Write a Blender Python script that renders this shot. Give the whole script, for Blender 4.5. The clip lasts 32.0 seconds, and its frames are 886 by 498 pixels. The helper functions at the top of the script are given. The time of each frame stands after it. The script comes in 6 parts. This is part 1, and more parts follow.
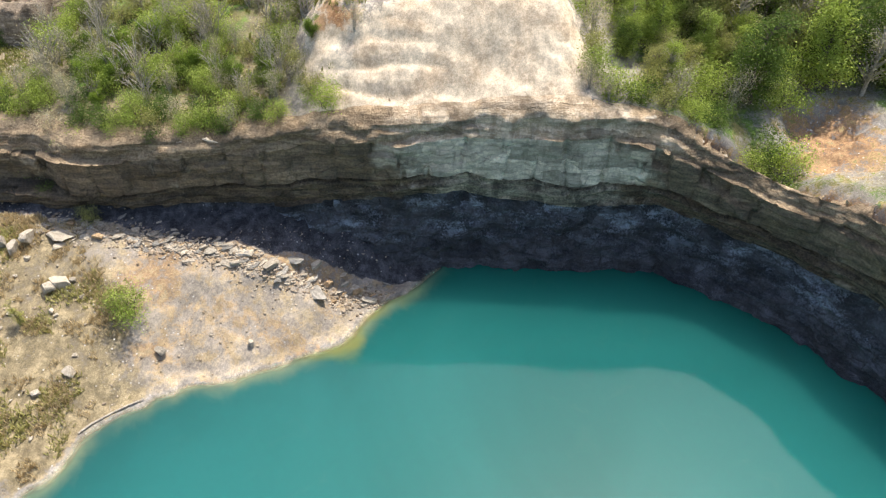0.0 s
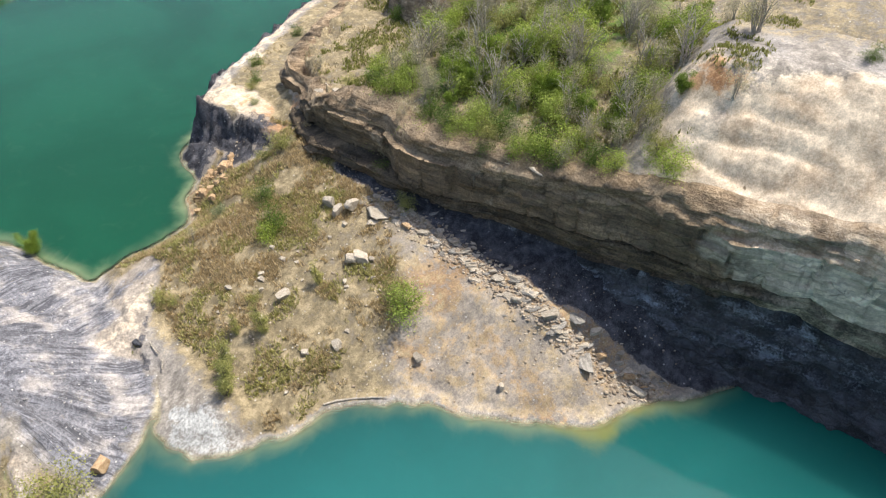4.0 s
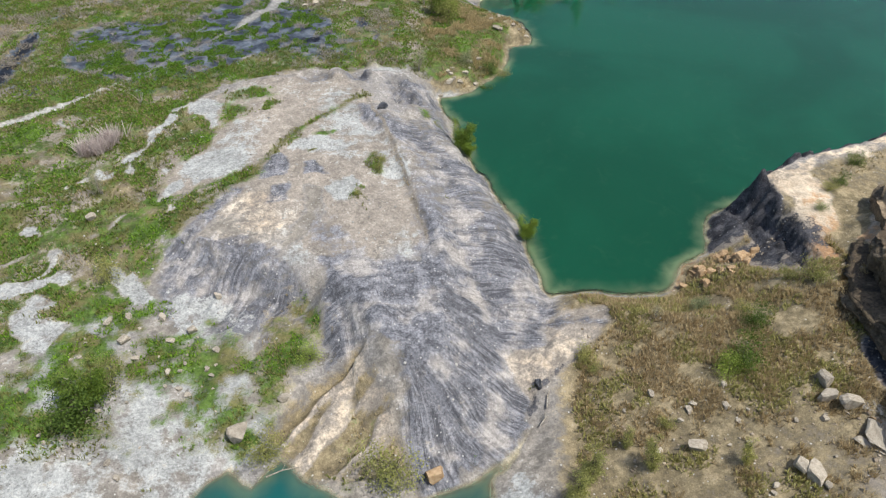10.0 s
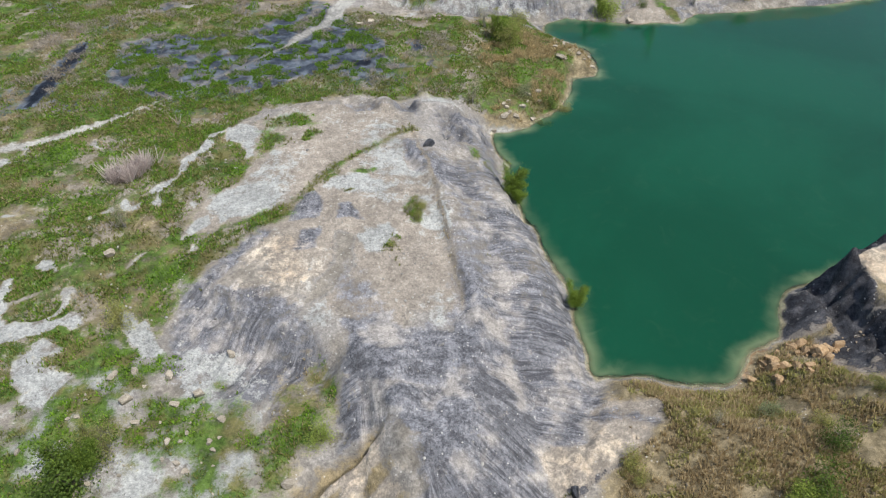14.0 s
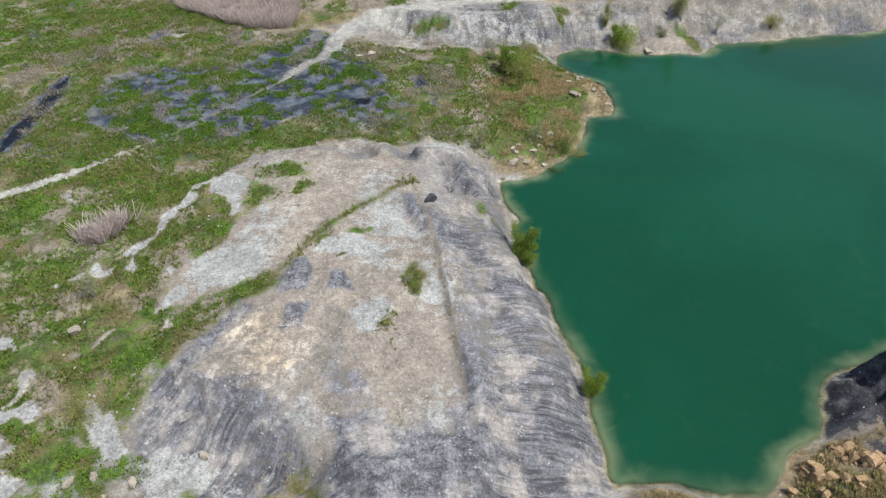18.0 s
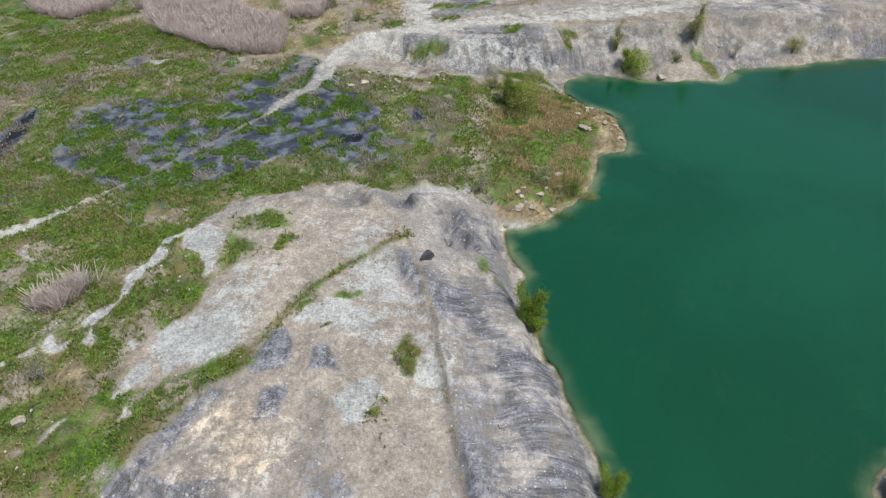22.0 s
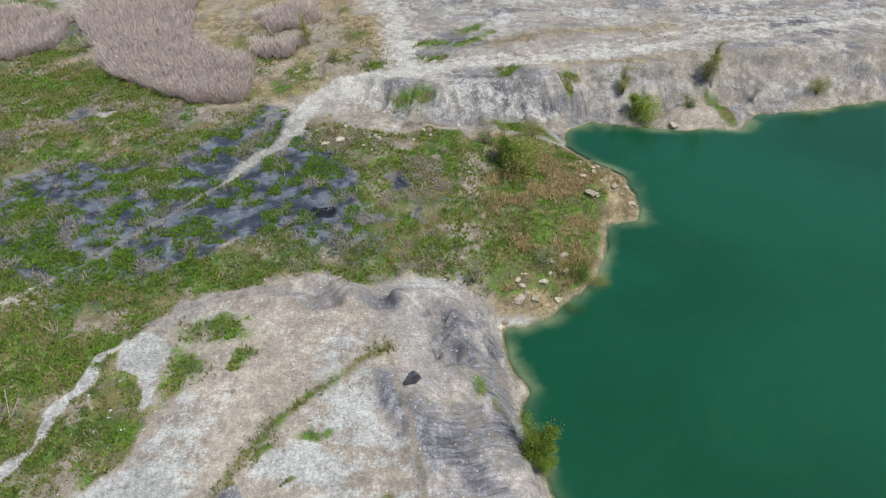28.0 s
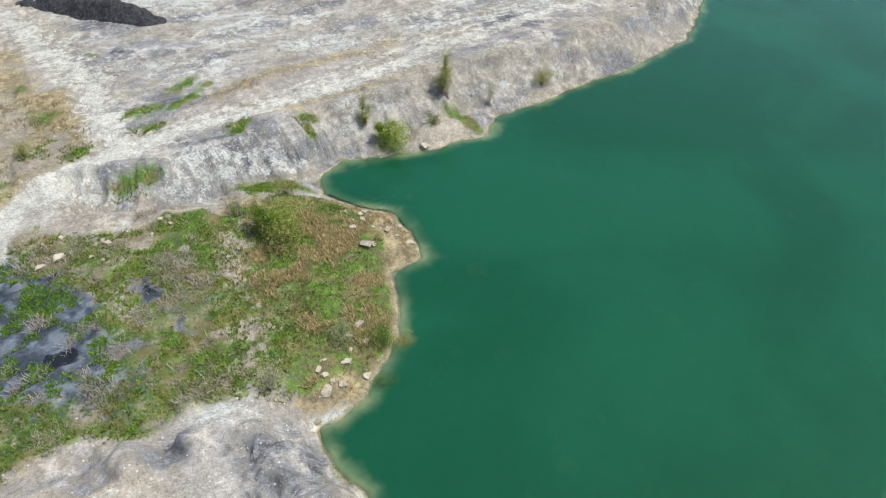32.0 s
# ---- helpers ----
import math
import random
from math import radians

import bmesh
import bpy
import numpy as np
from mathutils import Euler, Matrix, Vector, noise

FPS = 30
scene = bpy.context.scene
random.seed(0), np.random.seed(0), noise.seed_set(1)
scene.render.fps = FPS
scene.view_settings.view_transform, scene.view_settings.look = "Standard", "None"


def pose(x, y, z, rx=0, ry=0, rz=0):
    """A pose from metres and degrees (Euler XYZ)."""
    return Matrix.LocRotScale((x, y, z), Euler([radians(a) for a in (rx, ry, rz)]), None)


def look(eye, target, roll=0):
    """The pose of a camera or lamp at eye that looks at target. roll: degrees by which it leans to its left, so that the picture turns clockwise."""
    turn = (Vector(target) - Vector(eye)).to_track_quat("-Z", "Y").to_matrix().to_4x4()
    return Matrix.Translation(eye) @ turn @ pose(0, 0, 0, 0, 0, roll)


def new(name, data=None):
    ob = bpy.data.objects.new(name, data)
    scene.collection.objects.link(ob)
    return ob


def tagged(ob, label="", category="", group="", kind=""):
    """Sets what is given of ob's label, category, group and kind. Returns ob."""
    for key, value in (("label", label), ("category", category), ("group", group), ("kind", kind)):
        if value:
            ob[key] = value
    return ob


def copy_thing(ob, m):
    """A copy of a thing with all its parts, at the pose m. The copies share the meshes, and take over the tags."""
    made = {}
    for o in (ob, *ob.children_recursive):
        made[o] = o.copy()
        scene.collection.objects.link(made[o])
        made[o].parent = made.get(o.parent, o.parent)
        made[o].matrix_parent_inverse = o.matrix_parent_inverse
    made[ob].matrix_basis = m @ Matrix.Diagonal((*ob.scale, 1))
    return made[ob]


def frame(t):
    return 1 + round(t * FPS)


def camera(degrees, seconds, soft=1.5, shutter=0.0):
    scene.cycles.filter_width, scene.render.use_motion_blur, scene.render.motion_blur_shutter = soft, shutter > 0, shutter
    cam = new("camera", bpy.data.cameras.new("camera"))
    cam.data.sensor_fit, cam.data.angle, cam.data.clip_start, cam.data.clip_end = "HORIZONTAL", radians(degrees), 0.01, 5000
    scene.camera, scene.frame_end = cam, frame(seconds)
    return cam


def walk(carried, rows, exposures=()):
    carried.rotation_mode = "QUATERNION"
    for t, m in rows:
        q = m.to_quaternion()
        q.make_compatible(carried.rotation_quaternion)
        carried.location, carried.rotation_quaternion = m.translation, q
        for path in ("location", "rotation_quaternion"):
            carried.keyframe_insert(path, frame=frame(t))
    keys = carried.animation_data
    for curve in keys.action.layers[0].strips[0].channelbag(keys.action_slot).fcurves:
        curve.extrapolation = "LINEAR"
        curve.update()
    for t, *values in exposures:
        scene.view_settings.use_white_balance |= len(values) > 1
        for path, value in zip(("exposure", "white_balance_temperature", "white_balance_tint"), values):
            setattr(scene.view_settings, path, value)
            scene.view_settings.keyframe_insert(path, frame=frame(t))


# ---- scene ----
cam = camera(64.53, 32.0, 1.2)
# seconds, place of the lens, heading to the left from +y, pitch, roll
PATH = [
    (0, -19.69, -31.97, 48.10, -89.60, -40.26, 0.02),
    (0.5, -18.67, -31.92, 48.23, -86.68, -40.26, -0.03),
    (1, -17.55, -31.82, 48.23, -80.92, -40.25, -0.07),
    (1.5, -16.45, -31.66, 48.21, -76.38, -40.22, -0.07),
    (2, -15.44, -31.47, 48.21, -73.77, -40.23, -0.05),
    (2.5, -14.43, -31.22, 48.21, -70.22, -40.21, -0.02),
    (4.5, -11.23, -30.29, 48.81, -52.53, -40.36, -0.43),
    (5, -10.32, -29.90, 48.84, -46.50, -40.33, -0.53),
    (5.5, -9.30, -29.44, 48.78, -40.13, -40.31, -0.51),
    (6, -8.37, -28.85, 48.75, -33.77, -40.31, -0.44),
    (6.5, -7.48, -28.21, 48.80, -28.86, -40.30, -0.31),
    (7, -6.66, -27.45, 48.88, -23.99, -40.28, -0.20),
    (7.5, -5.88, -26.59, 49.03, -17.83, -40.30, -0.13),
    (8, -5.06, -25.74, 49.13, -13.23, -40.31, -0.12),
    (8.5, -4.37, -24.77, 49.21, -12.75, -40.29, -0.14),
    (9, -3.84, -23.68, 49.22, -12.63, -40.30, -0.07),
    (9.5, -3.48, -22.58, 49.17, -10.05, -40.31, 0.06),
    (10, -3.11, -21.49, 49.09, -6.69, -40.34, 0.18),
    (10.5, -2.69, -20.45, 49.05, -5.42, -40.33, 0.21),
    (11, -2.34, -19.45, 49.02, -5.32, -40.33, 0.17),
    (11.5, -1.98, -18.36, 49.02, -5.23, -40.30, 0.16),
    (12, -1.64, -17.24, 49.04, -4.19, -40.32, 0.14),
    (12.5, -1.32, -16.09, 49.10, -2.39, -40.34, 0.08),
    (13, -1.10, -14.90, 49.17, -1.77, -40.38, 0.09),
    (13.5, -0.95, -13.66, 49.22, -1.65, -40.38, 0.12),
    (14, -0.84, -12.40, 49.26, -0.84, -40.37, 0.15),
    (14.5, -0.72, -11.12, 49.27, -0.00, -40.36, 0.14),
    (16.5, -0.39, -6.13, 49.62, 0.01, -40.35, 0.05),
    (17, -0.30, -4.93, 49.75, 0.02, -40.30, 0.01),
    (17.5, -0.21, -3.73, 49.87, 0.03, -40.27, 0.02),
    (18, -0.14, -2.49, 49.94, 0.02, -40.25, 0.02),
    (18.5, -0.08, -1.24, 49.98, 0.01, -40.25, -0.01),
    (19, 0.00, 0.00, 50.00, 0.04, -40.27, -0.03),
    (19.5, 0.05, 1.22, 50.01, 0.05, -40.28, -0.10),
    (20, 0.14, 2.43, 49.96, 0.07, -40.27, -0.11),
    (20.5, 0.18, 3.66, 49.88, 0.07, -40.23, -0.11),
    (21, 0.19, 4.91, 49.78, 0.10, -40.20, -0.11),
    (21.5, 0.19, 6.14, 49.67, 0.12, -40.18, -0.10),
    (22, 0.18, 7.43, 49.52, 0.13, -40.16, -0.07),
    (22.5, 0.15, 8.74, 49.35, 0.14, -40.13, -0.06),
    (23, 0.17, 10.04, 49.24, 0.13, -40.11, -0.02),
    (23.5, 0.18, 11.31, 49.22, 0.11, -40.13, 0.02),
    (24, 0.19, 12.56, 49.27, 0.12, -40.16, 0.02),
    (24.5, 0.23, 13.80, 49.38, 0.12, -40.20, -0.02),
    (25, 0.32, 15.02, 49.50, 0.13, -40.23, -0.01),
    (25.5, 0.33, 16.30, 49.61, -0.32, -40.23, -0.03),
    (27.5, 0.25, 21.55, 49.67, -0.08, -40.36, 0.05),
    (28, 0.31, 22.90, 49.61, -1.07, -40.37, 0.12),
    (28.5, 0.35, 24.17, 49.58, -5.14, -40.36, 0.16),
    (29, 0.35, 25.42, 49.61, -7.98, -40.39, 0.22),
    (29.5, 0.48, 26.66, 49.70, -11.50, -40.36, 0.25),
    (30, 0.66, 27.81, 49.85, -15.12, -40.35, 0.20),
    (30.5, 0.87, 28.98, 50.01, -18.08, -40.32, 0.15),
    (31, 1.08, 30.19, 50.19, -21.01, -40.31, 0.15),
    (31.5, 1.27, 31.35, 50.35, -23.57, -40.31, 0.18),
    (32, 1.48, 32.55, 50.48, -25.12, -40.27, 0.15),
]
walk(cam, [(t, pose(x, y, z, 0, 0, yaw) @ pose(0, 0, 0, 90 + pitch, 0, 0) @ pose(0, 0, 0, 0, 0, roll))
           for t, x, y, z, yaw, pitch, roll in PATH],
     [(0, 0.66, 6850, 10), (2.5, 0.54, 6800, 10), (5.5, 0.32, 6650, 10), (8.5, -0.02, 6450, 8), (13, -0.20, 6420, 7), (28, -0.28, 6430, 7), (32, 0.06, 6420, 4)])

# ---- sun, sky, exposure ----
SUN_X, SUN_Y, SUN_EL = 0.85, -0.53, radians(66)
sun = new("sun", bpy.data.lights.new("sun", "SUN"))
sun.data.energy, sun.data.angle, sun.data.color = 4.2, radians(0.53), (1.0, 0.945, 0.855)
sun.matrix_world = look((SUN_X * math.cos(SUN_EL) * 300, SUN_Y * math.cos(SUN_EL) * 300, math.sin(SUN_EL) * 300), (0, 0, 0))
world = bpy.data.worlds.new("sky")
scene.world = world
world.use_nodes = True
sky = world.node_tree.nodes.new("ShaderNodeTexSky")
sky.sky_type, sky.sun_disc = "NISHITA", False
sky.sun_elevation, sky.sun_rotation = SUN_EL, math.atan2(SUN_X, SUN_Y)
sky.air_density, sky.dust_density, sky.ozone_density = 1.0, 2.6, 1.0
back = world.node_tree.nodes["Background"]
back.inputs["Strength"].default_value = 0.145
world.node_tree.links.new(sky.outputs[0], back.inputs[0])
scene.view_settings.exposure = 0.0


# ---- numbers: noise and plan shapes ----
def lattice(ix, iy, seed):
    h = (ix.astype(np.int64) * 374761393 + iy.astype(np.int64) * 668265263 + seed * 974711) & 0xFFFFFFFF
    h = ((h ^ (h >> 13)) * 1274126177) & 0xFFFFFFFF
    return ((h ^ (h >> 16)) & 0xFFFF) / 65535.0


def grain(x, y, size, seed=0):
    """Value noise, 0 to 1, with features of that size in metres."""
    u, v = np.asarray(x, float) / size, np.asarray(y, float) / size
    iu, iv = np.floor(u), np.floor(v)
    a, b = u - iu, v - iv
    a, b = a * a * a * (a * (a * 6 - 15) + 10), b * b * b * (b * (b * 6 - 15) + 10)
    n = [lattice(iu + i, iv + j, seed) for i, j in ((0, 0), (1, 0), (0, 1), (1, 1))]
    return (n[0] * (1 - a) + n[1] * a) * (1 - b) + (n[2] * (1 - a) + n[3] * a) * b


def rough(x, y, size, seed=0, octaves=4, fall=0.5):
    """Layered noise, about -1 to 1."""
    out, amp, total = 0.0, 1.0, 0.0
    for k in range(octaves):
        out, total = out + amp * (grain(x, y, size / 2**k, seed + 17 * k) * 2 - 1), total + amp
        amp *= fall
    return out / total * 1.5


def ridged(x, y, size, seed=0, octaves=3):
    out, amp, total = 0.0, 1.0, 0.0
    for k in range(octaves):
        out, total = out + amp * (1 - 2 * np.abs(grain(x, y, size / 2**k, seed + 31 * k) - 0.5) * 2), total + amp
        amp *= 0.5
    return out / total


def smooth(e0, e1, v):
    t = np.clip((v - e0) / (e1 - e0), 0, 1)
    return t * t * (3 - 2 * t)


def near(x, y, line, closed=False):
    """Distance to a line of points, its side (+1 to the left of its run) and the way along it."""
    pts = np.array(line, float)
    if closed:
        pts = np.vstack([pts, pts[:1]])
    best, side, along = np.full(np.shape(x), 1e9), np.ones(np.shape(x)), np.zeros(np.shape(x))
    run = 0.0
    for (ax, ay), (bx, by) in zip(pts[:-1], pts[1:]):
        dx, dy = bx - ax, by - ay
        size = math.hypot(dx, dy)
        t = np.clip(((x - ax) * dx + (y - ay) * dy) / size**2, 0, 1)
        d = np.hypot(x - ax - t * dx, y - ay - t * dy)
        m = d < best
        best = np.where(m, d, best)
        side = np.where(m, np.sign(dx * (y - ay) - dy * (x - ax) + 1e-9), side)
        along = np.where(m, run + t * size, along)
        run += size
    return best, side, along


def inside(x, y, poly):
    pts = np.array(poly, float)
    hit = np.zeros(np.shape(x), bool)
    for (ax, ay), (bx, by) in zip(pts, np.roll(pts, -1, 0)):
        hit ^= ((ay > y) != (by > y)) & (x < (bx - ax) * (y - ay) / (by - ay + 1e-12) + ax)
    return hit


def area(x, y, poly):
    """Signed distance to a closed shape: positive inside it."""
    return np.where(inside(x, y, poly), 1, -1) * near(x, y, poly, True)[0]


def curved(points, step):
    """A smooth line through points, with one point every step metres."""
    p = np.array(points, float)
    q = np.vstack([2 * p[0] - p[1], p, 2 * p[-1] - p[-2]])
    out = []
    for i in range(1, len(q) - 2):
        n = max(2, int(np.linalg.norm(q[i + 1][:2] - q[i][:2]) / step))
        for t in np.arange(n) / n:
            a, b, c, d = q[i - 1], q[i], q[i + 1], q[i + 2]
            out.append(0.5 * (2 * b + (c - a) * t + (2 * a - 5 * b + 4 * c - d) * t * t + (3 * b - a - 3 * c + d) * t**3))
    return np.array(out + [p[-1]])


# ---- plan: shores, mound, terrace, cliff ----
POOL = [(-19, 9), (-18, 10.8), (-16, 11.5), (-14.5, 9.6), (-13, 11.3), (-12, 12), (-9.5, 9.4), (-6, 7.1), (-3.2, 6.9), (0, 7.7),
        (2.4, 8.2), (5, 9.6), (7, 11.1), (8.6, 13.2), (7.4, 10.7), (4.9, 8), (4.2, 5.4), (4.4, 3.5), (6.3, 1.3), (9.5, -1.1),
        (11.2, -2.1), (13.8, -2.8), (16, -4.8), (17.6, -7.2), (19.1, -10), (19.5, -13.3), (21.1, -17), (23.7, -22.4), (26.8, -23.6),
        (29.5, -26.2), (33, -30), (36.5, -32), (37, -42), (36.5, -49), (35, -55), (32, -60.5), (27, -65.5), (20, -70), (8, -76)]
POOL_BACK = [(-10, -82), (-45, -80), (-60, -50), (-52, -20), (-38, -4), (-26, 4)]
LAKE_WEST = [(13.2, 27), (12.6, 28.6), (12.5, 34.8), (12.2, 39.9), (10.8, 44.6), (9.2, 51), (8.1, 55.5), (7.2, 59), (8.2, 62.3), (6.7, 65.2),
             (6.4, 68), (6.8, 70), (9, 70.3), (11.5, 71.4), (13.8, 74), (16.6, 76.2), (18.5, 81), (19.7, 85.6), (23.6, 86.3), (24.5, 90.6),
             (23.5, 95), (20, 98.5), (17.5, 102), (17.2, 104), (19, 106.6), (22.6, 109), (27.2, 107.4), (33.5, 106.3), (42.5, 106.5), (46, 110.2),
             (53.5, 111), (60.5, 113.4), (71, 114.5), (80, 117.2), (89, 120.3), (103, 132.8), (116, 150), (135, 185)]
LAKE_EAST = [(190, 205), (235, 160), (230, 110), (180, 72), (130, 62), (90, 53.5), (70, 48.8), (56, 45), (45, 42.2), (39.8, 40), (36.5, 38.8), (34.3, 37.4),
             (33.2, 34), (32, 32.2), (28.2, 29.6), (25.8, 26.4), (21.4, 26.3), (18.2, 27.4), (14.7, 27.6)]
MOUND = [(2.2, 23), (3.2, 33), (2.6, 44), (0.6, 50), (-1, 57), (-3.5, 64), (-8, 70), (-18, 69.5), (-27, 63), (-27.5, 46), (-24.5, 38), (-19, 34),
         (-13.5, 31), (-8.5, 29.5), (-6, 25), (-3.5, 19.5), (-1.3, 17.2), (1.2, 18)]
TERRACE = [(38.6, 37.0), (45, 40.2), (56, 43), (70, 46.8), (90, 51.5), (130, 60), (180, 70), (180, 20), (63, 34), (48, 29), (40, 19), (37.6, 23.5), (38.4, 29)]
CLIFF = [(120, 36, 14), (78, 38, 12), (63, 35.5, 10.5), (48, 30.5, 10), (42, 25.5, 10.3), (38, 20.5, 11), (35.7, 16, 13.2), (35, 8, 13.6), (34.6, 0, 14.2),
         (34.3, -10, 14.5), (34.2, -20, 15.8), (34.4, -28, 16.3), (34.8, -34, 16.6), (34.8, -42, 16.8), (34.4, -49, 17), (33, -54.5, 15),
         (30.5, -59.5, 13.4), (26, -64, 13.6), (20, -68, 14.5), (10, -74, 15), (-8, -81, 15), (-40, -85, 14), (-90, -80, 8)]
PLATEAU = [(-14, 112), (-8, 111), (-4.6, 110), (1.2, 109), (5.8, 110.6), (12, 111.4), (18.6, 113.2), (21.9, 114), (26.7, 113.9), (30.8, 114), (38.2, 116.4), (44.6, 117.4), (52, 117.5), (60, 118.5),
           (72, 120), (82, 123.5), (92, 128.5), (103, 140), (118, 158), (138, 190), (140, 400), (-15, 400), (-13, 150)]
RIM = curved(CLIFF, 2.2)
RIM_WAY = np.r_[0, np.cumsum(np.hypot(*np.diff(RIM[:, :2], axis=0).T))]
LAKE, BASIN = LAKE_WEST + LAKE_EAST, POOL + POOL_BACK


def land(x, y):
    """Height of the ground, and the distances by which it was shaped."""
    wx, wy = x + 0.35 * rough(x, y, 2.2, 5, 2), y + 0.35 * rough(x, y, 2.2, 9, 2)
    lake, pool = -area(wx, wy, LAKE), -area(wx, wy, BASIN)
    d = np.minimum(lake, pool)
    dm = -area(x, y, MOUND)
    rim, side, way = near(x, y, RIM[:, :2])
    back = rim * side                                   # behind the cliff's face
    top = np.interp(way, RIM_WAY, RIM[:, 2])
    east = smooth(7, 12, x - 0.25 * (y - 10)) * smooth(30, 24, y - 0.12 * x)
    south = smooth(33, 24, y + 0.25 * x) * (1 - east)
    spit = smooth(3, 8, x) * smooth(69, 72, y) * smooth(104, 100, y + 0.2 * x)
    north = smooth(100, 106, y + 0.2 * x) * smooth(-12, 2, x)
    level = 3.8 + 0.25 * rough(x, y, 14, 21)
    level = level + 1.2 * smooth(106, 122, y) * smooth(-36, -22, x)
    level = level + (2.3 - level) * south
    level = level + (2.5 - level) * spit
    level = level + (2.0 + 0.4 * rough(x, y, 9, 77) - level) * north
    wide = 2.6 + 4 * south + 0.2 * spit + 0.6 * north
    dd = np.maximum(d, 0)
    z = level * (1 - np.exp(-((dd + 0.12) / wide) ** 1.05)) * smooth(-0.1, 1.1, d)
    slope = np.minimum(0.55 * dd * smooth(-0.6, 2.0, dd) + 0.03, np.maximum(0.26 * (x - 9.0), 0.5 * (1 - np.exp(-dd)) + 0.35 * smooth(14, 8, x)))
    slope = slope + 0.25 * rough(x, y, 5, 33) * smooth(0, 4, dd)
    z = z + (slope - z) * east
    fall = np.where(y < 30 + 0.2 * x, 8.5, 9.5)
    fall = np.where((x < -6) & (y < 36), 6.5, fall)
    hill = (4.5 + 0.22 * rough(x, y, 7, 41)) * (1 - smooth(0, 1, np.maximum(dm, 0) / fall) * 0.5 - np.clip(np.maximum(dm, 0) / fall, 0, 1) * 0.5)
    hill = hill - 0.02 - np.maximum(hill - level - 0.1, 0) * smooth(-17, -27, x)
    z = np.maximum(z, hill * smooth(0, 1.5, dd))
    # loose lower step and higher hummocks on the mound's northern nose
    z = z + 0.9 * np.exp(-(((x + 1.5) / 3.2) ** 2 + ((y - 69) / 3.0) ** 2)) * smooth(0, 3, dd)
    ta = area(x, y, TERRACE)
    step = 6.2 + 0.3 * rough(x, y, 6, 51)
    z = np.where(ta > -3.2, np.maximum(z, step * smooth(-3.0, 0.1, ta + 0.5 * rough(x, y, 1.6, 3))), z)
    z = np.maximum(z, (0.9 + 0.4 * rough(x, y, 2, 53)) * smooth(1.2, 0.4, np.hypot((x - 34.3) / 3.2, (y - 34.5) / 4.2)) * smooth(-0.2, 0.6, d))
    pa = area(x + 0.8 * rough(x, y, 5, 78, 2), y + 0.8 * rough(x, y, 5, 79, 2), PLATEAU)
    z = np.maximum(z, np.where(d > 0, (5.2 + 0.25 * rough(x, y, 9, 80)) * np.clip((pa + 6.8) / 6.8, 0, 1) ** 0.9 * smooth(0, 1.2, dd), -9))
    # above the cliff
    bb = np.maximum(back, 0)
    sand = smooth(-47, -41, y) * smooth(-15, -21, y) * smooth(60, 52, x) * smooth(20, 30, x)
    wood = smooth(-44, -52, y)
    bench = smooth(8, 16, y)
    rise = 0.24 * np.minimum(bb, 18) * (1 - sand) * (1 - 0.8 * bench) * (1 - 0.7 * wood)
    rise = rise + sand * 8.0 * smooth(0.5, 11, bb) + wood * 0.06 * np.maximum(bb - 6, 0)
    rise = rise + 0.10 * np.maximum(bb - 25, 0) * smooth(300, 120, bb) * (1 - 0.6 * wood)
    high = top + rise + (0.35 * rough(x, y, 4, 63) + 0.12 * rough(x, y, 0.9, 64)) * smooth(0, 3, bb)
    high = high - 3.2 * np.exp(-(((x - 33) / 3.0) ** 2 + ((y + 61.5) / 2.6) ** 2)) * wood
    hold = back - 2.3 * smooth(2, 8, y) * smooth(30, 24, y) * smooth(60, 45, x)
    z = np.where(hold > 1.9, high, np.where(hold > 1.5, z + (high - z) * smooth(1.5, 1.9, hold), z))
    # country further off closes the view
    far = np.hypot(x - 20, y - 60)
    z = z + smooth(190, 520, far) * 46 * (0.7 + 0.5 * rough(x, y, 160, 71)) * (d > 0)
    z = np.where(d < 0, np.maximum(-3.5, d * 0.55), z)
    return z, d, lake, pool, dm, back, way, ta


